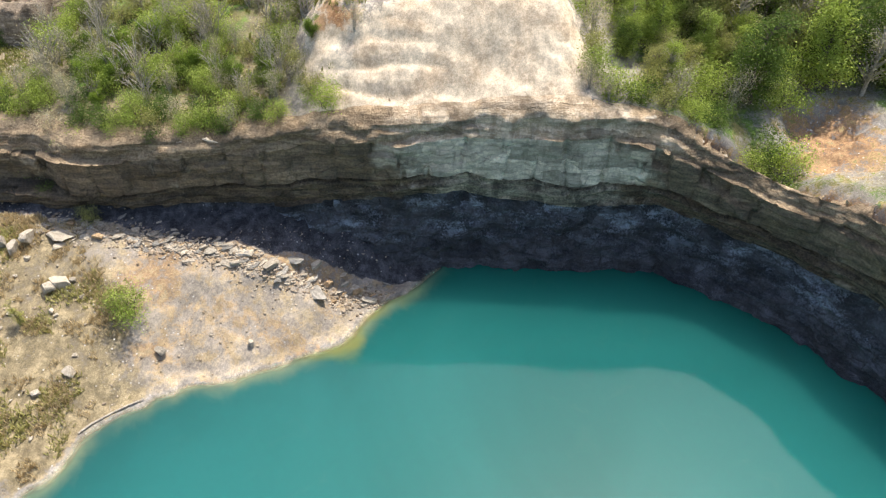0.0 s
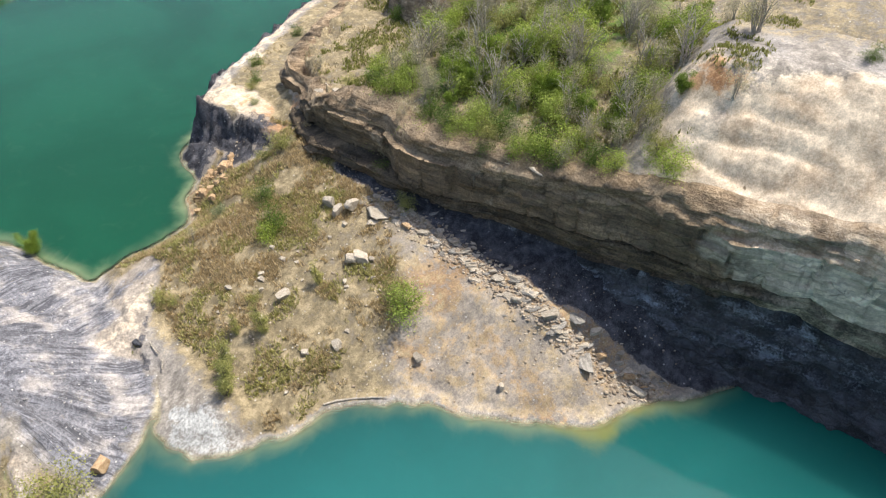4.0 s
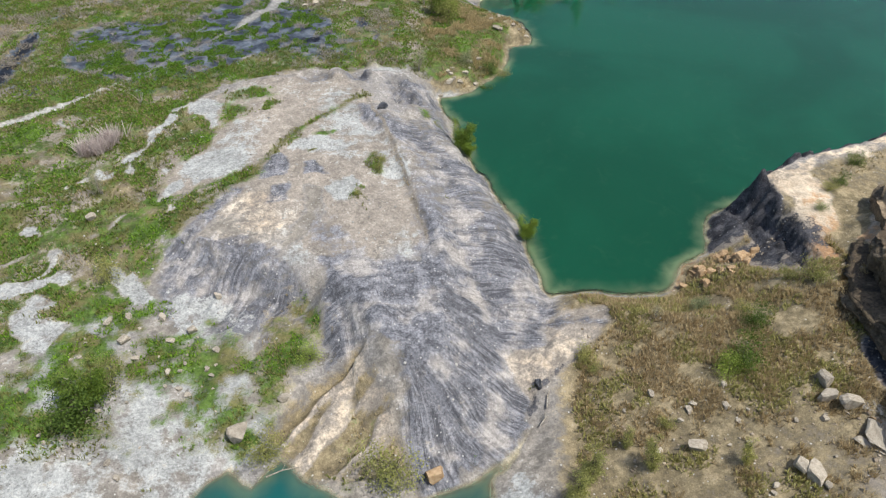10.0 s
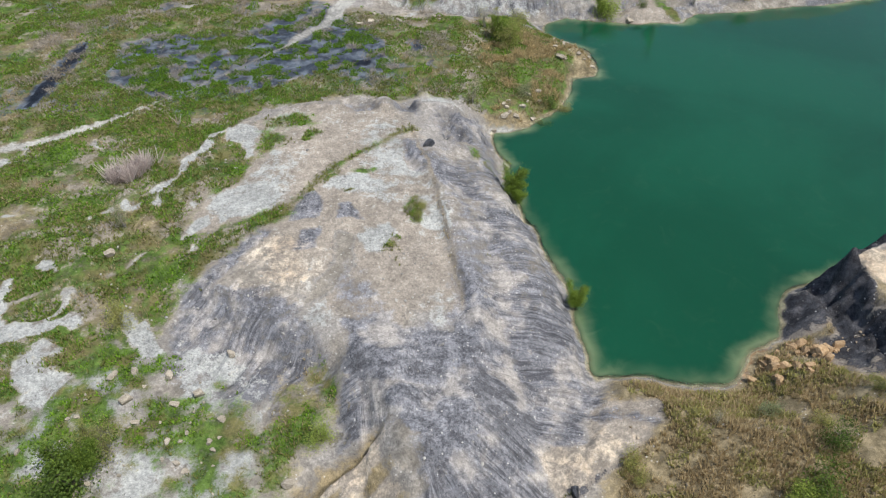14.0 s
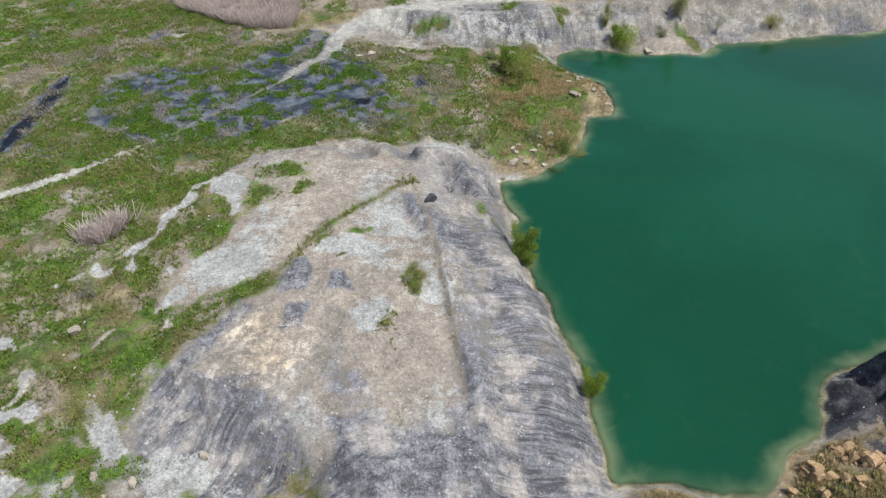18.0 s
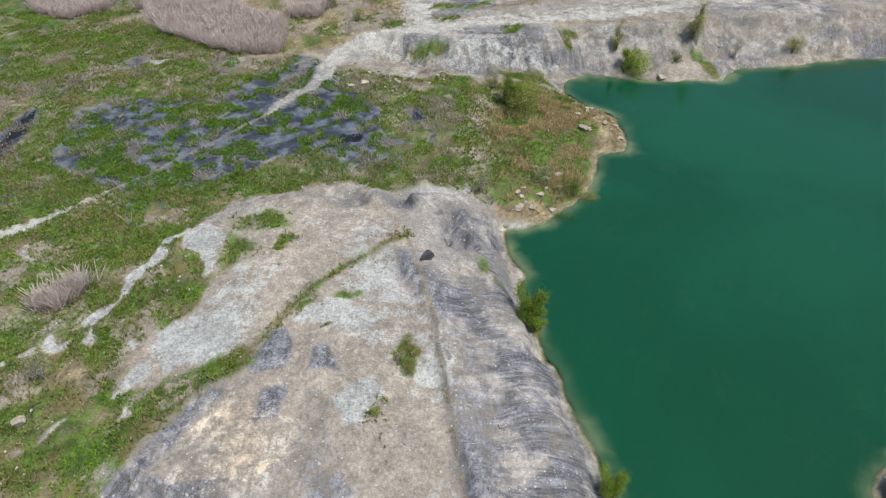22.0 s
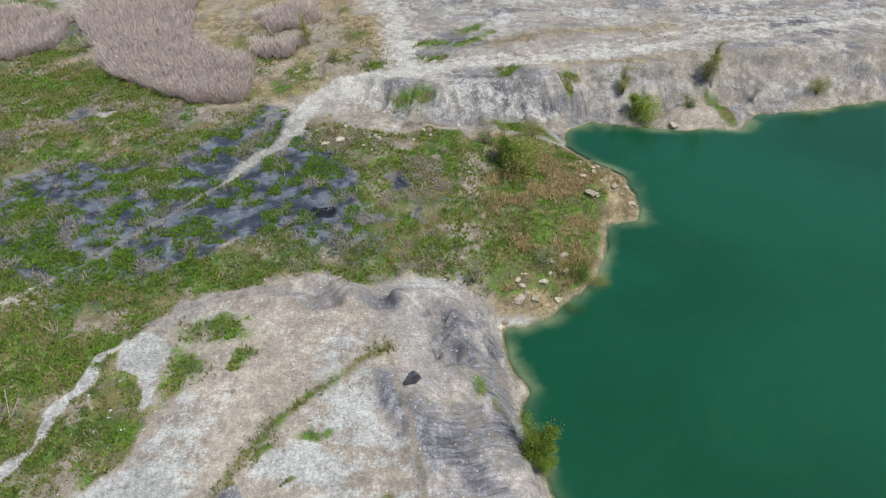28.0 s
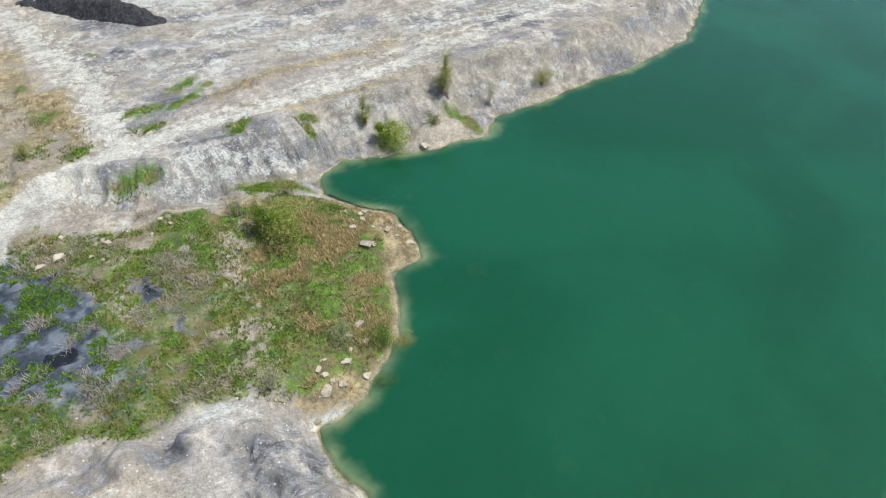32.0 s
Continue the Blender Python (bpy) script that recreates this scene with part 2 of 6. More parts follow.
# ---- materials ----
class Paint:
    """A node material in a few words."""

    def __init__(self, name, roughness=0.9, specular=0.2):
        self.mat = bpy.data.materials.new(name)
        self.mat.use_nodes = True
        self.tree = self.mat.node_tree
        self.out = self.tree.nodes["Material Output"]
        self.surface = self.tree.nodes["Principled BSDF"]
        self.surface.inputs["Roughness"].default_value = roughness
        self.surface.inputs["Specular IOR Level"].default_value = specular
        self.place = self.add("ShaderNodeTexCoord").outputs["Object"]

    def add(self, kind, **values):
        node = self.tree.nodes.new(kind)
        for key, value in values.items():
            self.put(value, node.inputs[key.replace("_", " ")])
        return node

    def put(self, value, socket):
        if isinstance(value, bpy.types.NodeSocket):
            self.tree.links.new(value, socket)
        elif isinstance(value, tuple) and len(value) == 3 and socket.type == "RGBA":
            socket.default_value = (*value, 1)
        else:
            socket.default_value = value

    def noise(self, scale, detail=4, roughness=0.55, where=None, stretch=None, distortion=0.0):
        where = where or self.place
        if stretch:
            m = self.add("ShaderNodeMapping", Vector=where, Scale=stretch)
            where = m.outputs[0]
        return self.add("ShaderNodeTexNoise", Vector=where, Scale=scale, Detail=detail, Roughness=roughness, Distortion=distortion).outputs["Fac"]

    def cells(self, scale, feature="F1", where=None):
        node = self.add("ShaderNodeTexVoronoi", Vector=where or self.place, Scale=scale)
        node.feature = feature
        return node

    def math(self, op, a, b=0.0):
        node = self.tree.nodes.new("ShaderNodeMath")
        node.operation = op
        self.put(a, node.inputs[0]), self.put(b, node.inputs[1])
        return node.outputs[0]

    def span(self, value, lo, hi, to_lo=0.0, to_hi=1.0):
        node = self.add("ShaderNodeMapRange")
        node.interpolation_type = "SMOOTHSTEP"
        for key, v in (("Value", value), ("From Min", lo), ("From Max", hi), ("To Min", to_lo), ("To Max", to_hi)):
            self.put(v, node.inputs[key])
        return node.outputs[0]

    def mix(self, fac, a, b, blend="MIX"):
        node = self.tree.nodes.new("ShaderNodeMix")
        node.data_type, node.blend_type = "RGBA", blend
        self.put(fac, node.inputs[0]), self.put(a, node.inputs[6]), self.put(b, node.inputs[7])
        return node.outputs[2]

    def attribute(self, name):
        node = self.tree.nodes.new("ShaderNodeAttribute")
        node.attribute_name = name
        split = self.add("ShaderNodeSeparateColor", Color=node.outputs["Color"])
        return (*split.outputs, node.outputs["Alpha"])

    def chance(self):
        return self.tree.nodes.new("ShaderNodeObjectInfo").outputs["Random"]

    def island(self):
        return self.tree.nodes.new("ShaderNodeNewGeometry").outputs["Random Per Island"]

    def bump(self, height, strength=0.5, distance=0.1):
        node = self.add("ShaderNodeBump", Height=height, Strength=strength, Distance=distance)
        self.put(node.outputs[0], self.surface.inputs["Normal"])

    def color(self, value):
        self.put(value, self.surface.inputs["Base Color"])
        return self


def speckled(name, dark, light, scale=3.0, roughness=0.9, bump=0.5, distance=0.1, vary=0.0, stretch=None):
    """A plain natural surface: two tones at two scales, with relief; vary: how much pieces differ."""
    p = Paint(name, roughness)
    a, b = p.noise(scale, 5, 0.6, stretch=stretch), p.noise(scale * 7, 3, 0.6, stretch=stretch)
    tone = p.mix(p.span(p.math("ADD", p.math("MULTIPLY", a, 0.65), p.math("MULTIPLY", b, 0.35)), 0.34, 0.66), dark, light)
    if vary:
        tone = p.mix(1.0, tone, p.mix(p.chance(), (1 - vary,) * 3, (1 + vary * 0.5,) * 3), "MULTIPLY")
    p.color(tone).bump(p.math("ADD", a, p.math("MULTIPLY", b, 0.4)), bump, distance)
    return p.mat


def ground_material():
    p = Paint("ground", 0.95, 0.12)
    grass, white, shale, tan = p.attribute("za")
    wet, litter, dry, track = p.attribute("zb")
    sand, red, ochre, coal = p.attribute("zc")
    big, mid, fine, tiny = p.noise(0.16, 3), p.noise(0.9, 5, 0.6), p.noise(4.5, 5, 0.65), p.noise(18, 3, 0.7)
    frayed = p.math("ADD", p.math("MULTIPLY", mid, 0.66), p.math("MULTIPLY", fine, 0.34))

    def worn(mask, other=None, edge=0.16):
        """A patch whose edge is broken up by the grain of the ground."""
        v = p.math("ADD", mask, p.math("MULTIPLY", p.math("SUBTRACT", other or frayed, 0.5), 2.3))
        return p.span(v, 0.5 - edge, 0.5 + edge)

    rill, stain, way, fall = p.attribute("zd")
    soil = p.mix(p.span(frayed, 0.36, 0.64), (0.25, 0.228, 0.20), (0.37, 0.335, 0.295))
    soil = p.mix(p.span(big, 0.42, 0.62), soil, p.mix(p.span(fine, 0.35, 0.65), (0.265, 0.25, 0.237), (0.385, 0.363, 0.345)))
    soil = p.mix(p.span(p.math("ADD", stain, p.math("MULTIPLY", p.math("SUBTRACT", fine, 0.5), 0.8)), 0.45, 0.75), soil, p.mix(fine, (0.20, 0.18, 0.15), (0.36, 0.33, 0.295)))
    tone = p.mix(worn(tan), soil, p.mix(p.span(fine, 0.3, 0.7), (0.285, 0.250, 0.214), (0.395, 0.353, 0.308)))
    run = p.add("ShaderNodeCombineXYZ", X=way, Y=p.math("MULTIPLY", fall, 0.10)).outputs[0]
    on_slope = p.span(fall, -0.5, 2.0)
    lines = p.noise(2.4, 5, 0.65, where=run)
    crease = p.math("ABSOLUTE", p.math("SUBTRACT", p.noise(1.3, 3, 0.55, where=run), 0.5))
    groove = p.math("MULTIPLY", p.span(crease, 0.05, 0.0), on_slope)
    grit = p.math("ADD", p.math("MULTIPLY", fine, 0.5), p.math("MULTIPLY", tiny, 0.5))
    flow = p.math("ADD", p.math("MULTIPLY", p.math("ADD", p.math("MULTIPLY", lines, on_slope), p.math("MULTIPLY", frayed, p.math("SUBTRACT", 1.0, on_slope))), 0.48), p.math("MULTIPLY", grit, 0.52))
    slate = p.mix(p.span(flow, 0.40, 0.60), (0.092, 0.094, 0.110), (0.30, 0.304, 0.335))
    slate = p.mix(p.math("MULTIPLY", groove, p.span(p.noise(0.5, 3), 0.35, 0.6)), slate, (0.09, 0.092, 0.105))
    slate = p.mix(p.span(p.noise(0.28, 3, 0.6), 0.48, 0.66), slate, p.mix(p.span(flow, 0.34, 0.66), (0.25, 0.235, 0.225), (0.45, 0.42, 0.40)))
    tone = p.mix(worn(shale, None, 0.25), tone, slate)
    pale = p.mix(p.span(fine, 0.3, 0.6), (0.26, 0.267, 0.265), (0.43, 0.438, 0.43))
    tone = p.mix(worn(white), tone, p.mix(p.span(p.math("ADD", stain, p.math("MULTIPLY", p.math("SUBTRACT", fine, 0.5), 0.8)), 0.4, 0.7), pale, p.mix(fine, (0.20, 0.19, 0.175), (0.38, 0.36, 0.335))))
    tone = p.mix(worn(sand, None, 0.3), tone, p.mix(p.span(p.math("ADD", p.math("MULTIPLY", p.noise(0.3, 5, 0.6), 0.7), p.math("MULTIPLY", fine, 0.3)), 0.36, 0.58), (0.49, 0.385, 0.28), (0.67, 0.57, 0.445)))
    tone = p.mix(worn(red), tone, p.mix(p.span(frayed, 0.38, 0.62), (0.25, 0.14, 0.075), (0.45, 0.29, 0.17)))
    # coal mask: black debris and rock, plus shade painted at cliff foot and mound
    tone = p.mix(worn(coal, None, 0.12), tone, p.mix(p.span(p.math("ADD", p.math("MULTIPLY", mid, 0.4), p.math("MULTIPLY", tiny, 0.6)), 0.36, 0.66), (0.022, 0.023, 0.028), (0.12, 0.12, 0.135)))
    tone = p.mix(worn(dry, None, 0.3), tone, p.mix(p.span(p.math("ADD", p.math("MULTIPLY", mid, 0.5), p.math("MULTIPLY", tiny, 0.5)), 0.36, 0.64), (0.15, 0.125, 0.075), (0.34, 0.28, 0.18)))
    green = p.mix(p.span(p.math("ADD", p.math("MULTIPLY", mid, 0.5), p.math("MULTIPLY", tiny, 0.5)), 0.36, 0.64), (0.042, 0.075, 0.018), (0.115, 0.185, 0.042))
    green = p.mix(p.span(p.noise(0.35, 4, 0.6), 0.45, 0.62), green, p.mix(tiny, (0.095, 0.09, 0.04), (0.19, 0.18, 0.075)))
    tone = p.mix(worn(grass, p.math("ADD", p.math("MULTIPLY", mid, 0.45), p.math("ADD", p.math("MULTIPLY", fine, 0.35), p.math("MULTIPLY", tiny, 0.2))), 0.2), tone, green)
    tone = p.mix(worn(litter), tone, p.mix(p.span(tiny, 0.35, 0.65), (0.165, 0.145, 0.12), (0.33, 0.295, 0.25)))
    wetness = worn(wet, p.math("ADD", p.math("MULTIPLY", mid, 0.6), p.math("MULTIPLY", fine, 0.4)), 0.26)
    tone = p.mix(wetness, tone, p.mix(p.span(p.noise(0.6, 3), 0.4, 0.65), (0.040, 0.050, 0.070), (0.14, 0.165, 0.205)))
    tone = p.mix(p.span(p.math("ADD", wet, p.math("MULTIPLY", p.math("SUBTRACT", mid, 0.5), 0.35)), 0.90, 1.0), tone, (0.014, 0.017, 0.026))
    tone = p.mix(worn(track, None, 0.25), tone, p.mix(p.span(p.math("SUBTRACT", fine, p.math("MULTIPLY", wet, 0.5)), 0.1, 0.65), (0.17, 0.17, 0.17), (0.47, 0.46, 0.43)))
    tone = p.mix(p.span(ochre, 0.1, 0.9), tone, p.mix(p.span(mid, 0.35, 0.65), (0.38, 0.325, 0.21), (0.54, 0.475, 0.34)))
    pebbles = p.cells(5.5)
    stones = p.math("MULTIPLY", p.span(pebbles.outputs["Distance"], 0.22, 0.12), p.span(p.noise(1.3, 2), 0.48, 0.62))
    tone = p.mix(p.math("MULTIPLY", stones, 0.3), tone, (0.50, 0.48, 0.45))
    for size, lo, hi in ((0.28, 0.86, 1.12), (0.9, 0.84, 1.12), (2.8, 0.86, 1.10), (8.0, 0.86, 1.13)):
        tone = p.mix(1.0, tone, p.mix(p.span(p.noise(size, 5, 0.75), 0.38, 0.62), (lo,) * 3, (hi,) * 3), "MULTIPLY")
    # single stones, pale and dark, on bare ground
    bare = p.math("SUBTRACT", 1.0, p.math("MAXIMUM", p.span(grass, 0.35, 0.6), p.math("MAXIMUM", p.span(wet, 0.3, 0.6), p.span(sand, 0.2, 0.5))))
    for size, fac, shade in ((2.6, 0.75, (0.60, 0.59, 0.57)), (3.7, 0.7, (0.075, 0.07, 0.068))):
        grains = p.cells(size)
        pick = p.span(p.add("ShaderNodeSeparateColor", Color=grains.outputs["Color"]).outputs[0], 0.84, 0.86)
        tone = p.mix(p.math("MULTIPLY", p.math("MULTIPLY", p.span(grains.outputs["Distance"], 0.24, 0.15), pick), p.math("MULTIPLY", bare, fac)), tone, shade)
    p.color(tone)
    p.put(p.span(p.math("MULTIPLY", wetness, 1.0), 0.4, 1.0, 0.95, 0.38), p.surface.inputs["Roughness"])
    h = p.math("ADD", p.math("MULTIPLY", mid, 0.5), p.math("ADD", p.math("MULTIPLY", fine, 0.35), p.math("MULTIPLY", tiny, 0.15)))
    h = p.math("ADD", h, p.math("MULTIPLY", p.math("MULTIPLY", p.math("SUBTRACT", lines, groove), shale), 0.45))
    p.bump(h, 0.5, 0.2)
    return p.mat


def water_material():
    p = Paint("water", 0.05, 0.3)
    depth, green, rusty, _ = p.attribute("deep")
    drift, cloud = p.noise(0.035, 4, 0.5, distortion=0.6), p.noise(0.35, 4, 0.6, distortion=1.2)
    teal = p.mix(p.span(drift, 0.35, 0.65), (0.0088, 0.092, 0.090), (0.0125, 0.118, 0.116))
    jade = p.mix(p.span(drift, 0.35, 0.65), (0.0045, 0.056, 0.0265), (0.0068, 0.074, 0.037))
    tone = p.mix(green, teal, jade)
    tone = p.mix(p.math("MULTIPLY", p.span(cloud, 0.60, 0.80), 0.015), tone, (0.20, 0.30, 0.24))
    tone = p.mix(p.math("MULTIPLY", p.span(p.math("ADD", depth, p.math("MULTIPLY", p.math("SUBTRACT", cloud, 0.5), 0.5)), 0.0, 1.0, 0.75, 0.0), p.span(p.noise(0.13, 3), 0.38, 0.62, 0.25, 1.0)), tone, (0.24, 0.29, 0.16))
    tone = p.mix(p.math("MULTIPLY", p.span(p.math("ADD", rusty, p.math("MULTIPLY", p.math("SUBTRACT", cloud, 0.5), 0.5)), 0.1, 0.8), 0.7), tone, (0.20, 0.22, 0.06))
    p.color(tone)
    p.surface.subsurface_method = "BURLEY"
    p.put(0.9, p.surface.inputs["Subsurface Weight"])
    p.put(p.span(green, 0.0, 1.0, 22.0, 2.0), p.surface.inputs["Subsurface Scale"])
    p.surface.inputs["Subsurface Radius"].default_value = (0.6, 1.0, 1.0)
    ripple = p.math("ADD", p.noise(1.1, 4, 0.6, stretch=(1.0, 0.6, 1.0)), p.math("MULTIPLY", p.noise(6.0, 3, 0.6), 0.3))
    p.bump(ripple, 0.08, 0.05)
    clear = p.tree.nodes.new("ShaderNodeBsdfTransparent")
    both = p.tree.nodes.new("ShaderNodeMixShader")
    p.put(p.span(p.math("ADD", depth, p.math("MULTIPLY", p.math("SUBTRACT", cloud, 0.5), 0.2)), 0.0, 0.42), both.inputs[0])
    p.tree.links.new(clear.outputs[0], both.inputs[1])
    p.tree.links.new(p.surface.outputs[0], both.inputs[2])
    p.tree.links.new(both.outputs[0], p.out.inputs["Surface"])
    return p.mat


def leaves(name, dark, light, roughness=0.6):
    p = Paint(name, roughness, 0.25)
    tone = p.mix(p.island(), dark, light)
    tone = p.mix(p.span(p.noise(0.9, 2), 0.35, 0.65), p.mix(0.35, tone, dark), tone)
    tone = p.mix(1.0, tone, p.mix(p.chance(), (0.85, 0.85, 0.85), (1.15, 1.1, 1.0)), "MULTIPLY")
    p.color(tone)
    thin = p.add("ShaderNodeBsdfTranslucent", Color=tone)
    both = p.add("ShaderNodeMixShader")
    both.inputs[0].default_value = 0.4
    p.tree.links.new(p.surface.outputs[0], both.inputs[1])
    p.tree.links.new(thin.outputs[0], both.inputs[2])
    p.tree.links.new(both.outputs[0], p.out.inputs["Surface"])
    return p.mat


def strata_material(name, dark, light, stain, scale=1.0, gloss=0.9, rust=None, bloom=None, cracked=0.6):
    """Bedded rock: level bands, upright runs of stain, cracks and rough relief."""
    p = Paint(name, gloss, 0.3)
    bent = p.add("ShaderNodeMapping", Vector=p.place, Scale=(0.16, 0.16, 1.6)).outputs[0]
    bands = p.noise(1.6 * scale, 5, 0.65, where=bent, distortion=0.6)
    runs = p.noise(0.8 * scale, 5, 0.6, stretch=(1.0, 1.0, 0.16))
    fine, blot = p.noise(5.0 * scale, 5, 0.7), p.noise(0.45, 4, 0.6)
    tone = p.mix(p.span(p.math("ADD", p.math("MULTIPLY", bands, 0.22), p.math("ADD", p.math("MULTIPLY", fine, 0.34), p.math("MULTIPLY", blot, 0.44))), 0.40, 0.60), dark, light)
    tone = p.mix(p.math("MULTIPLY", p.span(runs, 0.52, 0.66), 0.7), tone, stain)
    split = p.add("ShaderNodeSeparateXYZ", Vector=p.place)
    # brown rock by place; sandstone and ledge tones also darkened as painted shade
    if rust:
        north = split.outputs["Y"]
        patchy = p.math("ADD", p.math("ADD", p.span(north, -38, -17), p.span(north, -44, -54)), p.math("MULTIPLY", p.math("SUBTRACT", p.noise(0.22, 4, 0.6), 0.5), 2.4))
        tone = p.mix(p.math("MULTIPLY", p.span(patchy, 0.25, 0.75), 0.9), tone, p.mix(p.span(p.math("ADD", p.math("MULTIPLY", bands, 0.5), p.math("MULTIPLY", fine, 0.5)), 0.38, 0.62), *rust))
    if bloom:
        high = split.outputs["Z"]
        where = p.math("MULTIPLY", p.span(high, 2.2, 4.5), p.span(high, 11.0, 8.0))
        spots = p.span(p.math("ADD", p.math("MULTIPLY", p.noise(0.5, 5, 0.7, stretch=(0.6, 0.6, 1.3)), 0.7), p.math("MULTIPLY", fine, 0.3)), 0.51, 0.62)
        tone = p.mix(p.math("MULTIPLY", p.math("MULTIPLY", where, spots), 0.6), tone, bloom)
    warp = p.add("ShaderNodeTexNoise", Vector=p.place, Scale=0.5, Detail=3.0)
    bent2 = p.add("ShaderNodeVectorMath")
    p.put(p.place, bent2.inputs[0]), p.put(warp.outputs["Color"], bent2.inputs[1])
    for size, depth in ((0.30, 0.40), (1.25, 0.16)):
        stack = p.add("ShaderNodeMapping", Vector=bent2.outputs[0], Scale=(size * 0.6, size * 0.6, size * 2.0)).outputs[0]
        blocks = p.cells(1.0, "F1", stack)
        blocks.distance = "CHEBYCHEV"
        shade = p.add("ShaderNodeSeparateColor", Color=blocks.outputs["Color"]).outputs[0]
        tone = p.mix(1.0, tone, p.mix(shade, (1 - depth * 0.75,) * 3, (1 + depth * 1.15,) * 3), "MULTIPLY")
        gap = p.span(blocks.outputs["Distance"], 0.36, 0.52)
        tone = p.mix(p.math("MULTIPLY", gap, 0.26), tone, (0.05, 0.045, 0.04))
    shape = p.add("ShaderNodeMapping", Vector=p.place, Scale=(0.55, 0.55, 0.8)).outputs[0]
    crack = p.span(p.cells(1.0 * scale, "DISTANCE_TO_EDGE", shape).outputs["Distance"], 0.035, 0.0)
    crack = p.math("MULTIPLY", crack, p.span(blot, 0.46, 0.66, 0.0, cracked))
    tone = p.mix(p.math("MULTIPLY", crack, 0.6), tone, (0.05, 0.045, 0.04))
    p.color(tone).bump(p.math("SUBTRACT", p.math("ADD", bands, p.math("MULTIPLY", fine, 0.6)), crack), 1.0, 0.35)
    return p.mat


GROUND, WATER = ground_material(), water_material()
SANDSTONE = strata_material("sandstone", (0.48, 0.43, 0.335), (0.78, 0.705, 0.57), (0.34, 0.30, 0.23), 1.0, 0.9, ((0.085, 0.058, 0.035), (0.25, 0.175, 0.105)))
CAPROCK = strata_material("cap_rock", (0.36, 0.27, 0.18), (0.68, 0.57, 0.44), (0.34, 0.245, 0.16), 1.0, 0.9, ((0.16, 0.11, 0.066), (0.40, 0.30, 0.195)), None, 0.0)
OUTCROP = strata_material("outcrop_rock", (0.20, 0.15, 0.105), (0.44, 0.36, 0.275), (0.16, 0.12, 0.085))
LEDGE = strata_material("ledge_rock", (0.12, 0.105, 0.085), (0.62, 0.53, 0.41), (0.075, 0.068, 0.06), 1.0, 0.9, ((0.05, 0.036, 0.025), (0.20, 0.145, 0.09)))
SEAM = strata_material("seam_rock", (0.022, 0.024, 0.031), (0.115, 0.122, 0.145), (0.045, 0.048, 0.06), 1.0, 0.75, None, (0.33, 0.38, 0.46))
COALROCK = strata_material("coal_rock", (0.03, 0.033, 0.042), (0.17, 0.18, 0.21), (0.05, 0.055, 0.07), 1.6, 0.7)
STONE = speckled("stone", (0.29, 0.25, 0.20), (0.53, 0.475, 0.395), 2.5, 0.9, 0.6, 0.12, 0.25)
OCHRE_STONE = speckled("ochre_stone", (0.30, 0.19, 0.10), (0.52, 0.38, 0.24), 2.5, 0.9, 0.6, 0.12, 0.3)
CREAM_STONE = speckled("cream_stone", (0.44, 0.36, 0.27), (0.76, 0.67, 0.55), 1.6, 0.9, 0.8, 0.15, 0.2)
GREY_STONE = speckled("grey_stone", (0.17, 0.16, 0.145), (0.38, 0.36, 0.33), 2.5, 0.85, 0.6, 0.12, 0.3)
BARK = speckled("bark", (0.07, 0.055, 0.04), (0.22, 0.19, 0.155), 6.0, 0.95, 0.6, 0.03)
GREYBARK = speckled("grey_bark", (0.22, 0.20, 0.17), (0.46, 0.43, 0.38), 6.0, 0.95, 0.6, 0.03)
DEADWOOD = speckled("dead_wood", (0.22, 0.19, 0.15), (0.48, 0.44, 0.38), 6.0, 0.9, 0.6, 0.03)
SPOIL = speckled("black_spoil", (0.012, 0.012, 0.015), (0.075, 0.075, 0.085), 2.0, 0.7, 1.0, 0.3)
LEAF_BRIGHT = leaves("leaf_bright", (0.20, 0.28, 0.05), (0.46, 0.57, 0.14))
LEAF_WILLOW = leaves("leaf_willow", (0.11, 0.18, 0.025), (0.31, 0.43, 0.075))
LEAF_OLIVE = leaves("leaf_olive", (0.24, 0.255, 0.08), (0.48, 0.49, 0.19))
LEAF_DARK = leaves("leaf_dark", (0.06, 0.105, 0.022), (0.19, 0.29, 0.06))
LEAF_DULL = leaves("leaf_dull", (0.32, 0.30, 0.20), (0.54, 0.52, 0.37))
LEAF_PALE = leaves("leaf_pale", (0.22, 0.27, 0.13), (0.42, 0.46, 0.28))
BLOSSOM = leaves("blossom", (0.55, 0.55, 0.50), (0.82, 0.82, 0.78))
REED = leaves("reed", (0.52, 0.44, 0.415), (0.86, 0.77, 0.73), 0.85)
STRAW = leaves("straw", (0.35, 0.29, 0.17), (0.60, 0.51, 0.33), 0.85)
HERB = leaves("herb", (0.085, 0.165, 0.018), (0.235, 0.42, 0.045), 0.7)
HERB_DULL = leaves("herb_dull", (0.15, 0.17, 0.05), (0.34, 0.35, 0.125), 0.8)
SLOPE_STRAW = leaves("slope_straw", (0.34, 0.275, 0.17), (0.58, 0.49, 0.325), 0.85)
SLOPE_HERB = leaves("slope_herb", (0.25, 0.25, 0.10), (0.45, 0.44, 0.20), 0.8)
TWIG = leaves("dead_twig", (0.24, 0.22, 0.20), (0.48, 0.45, 0.41), 0.9)


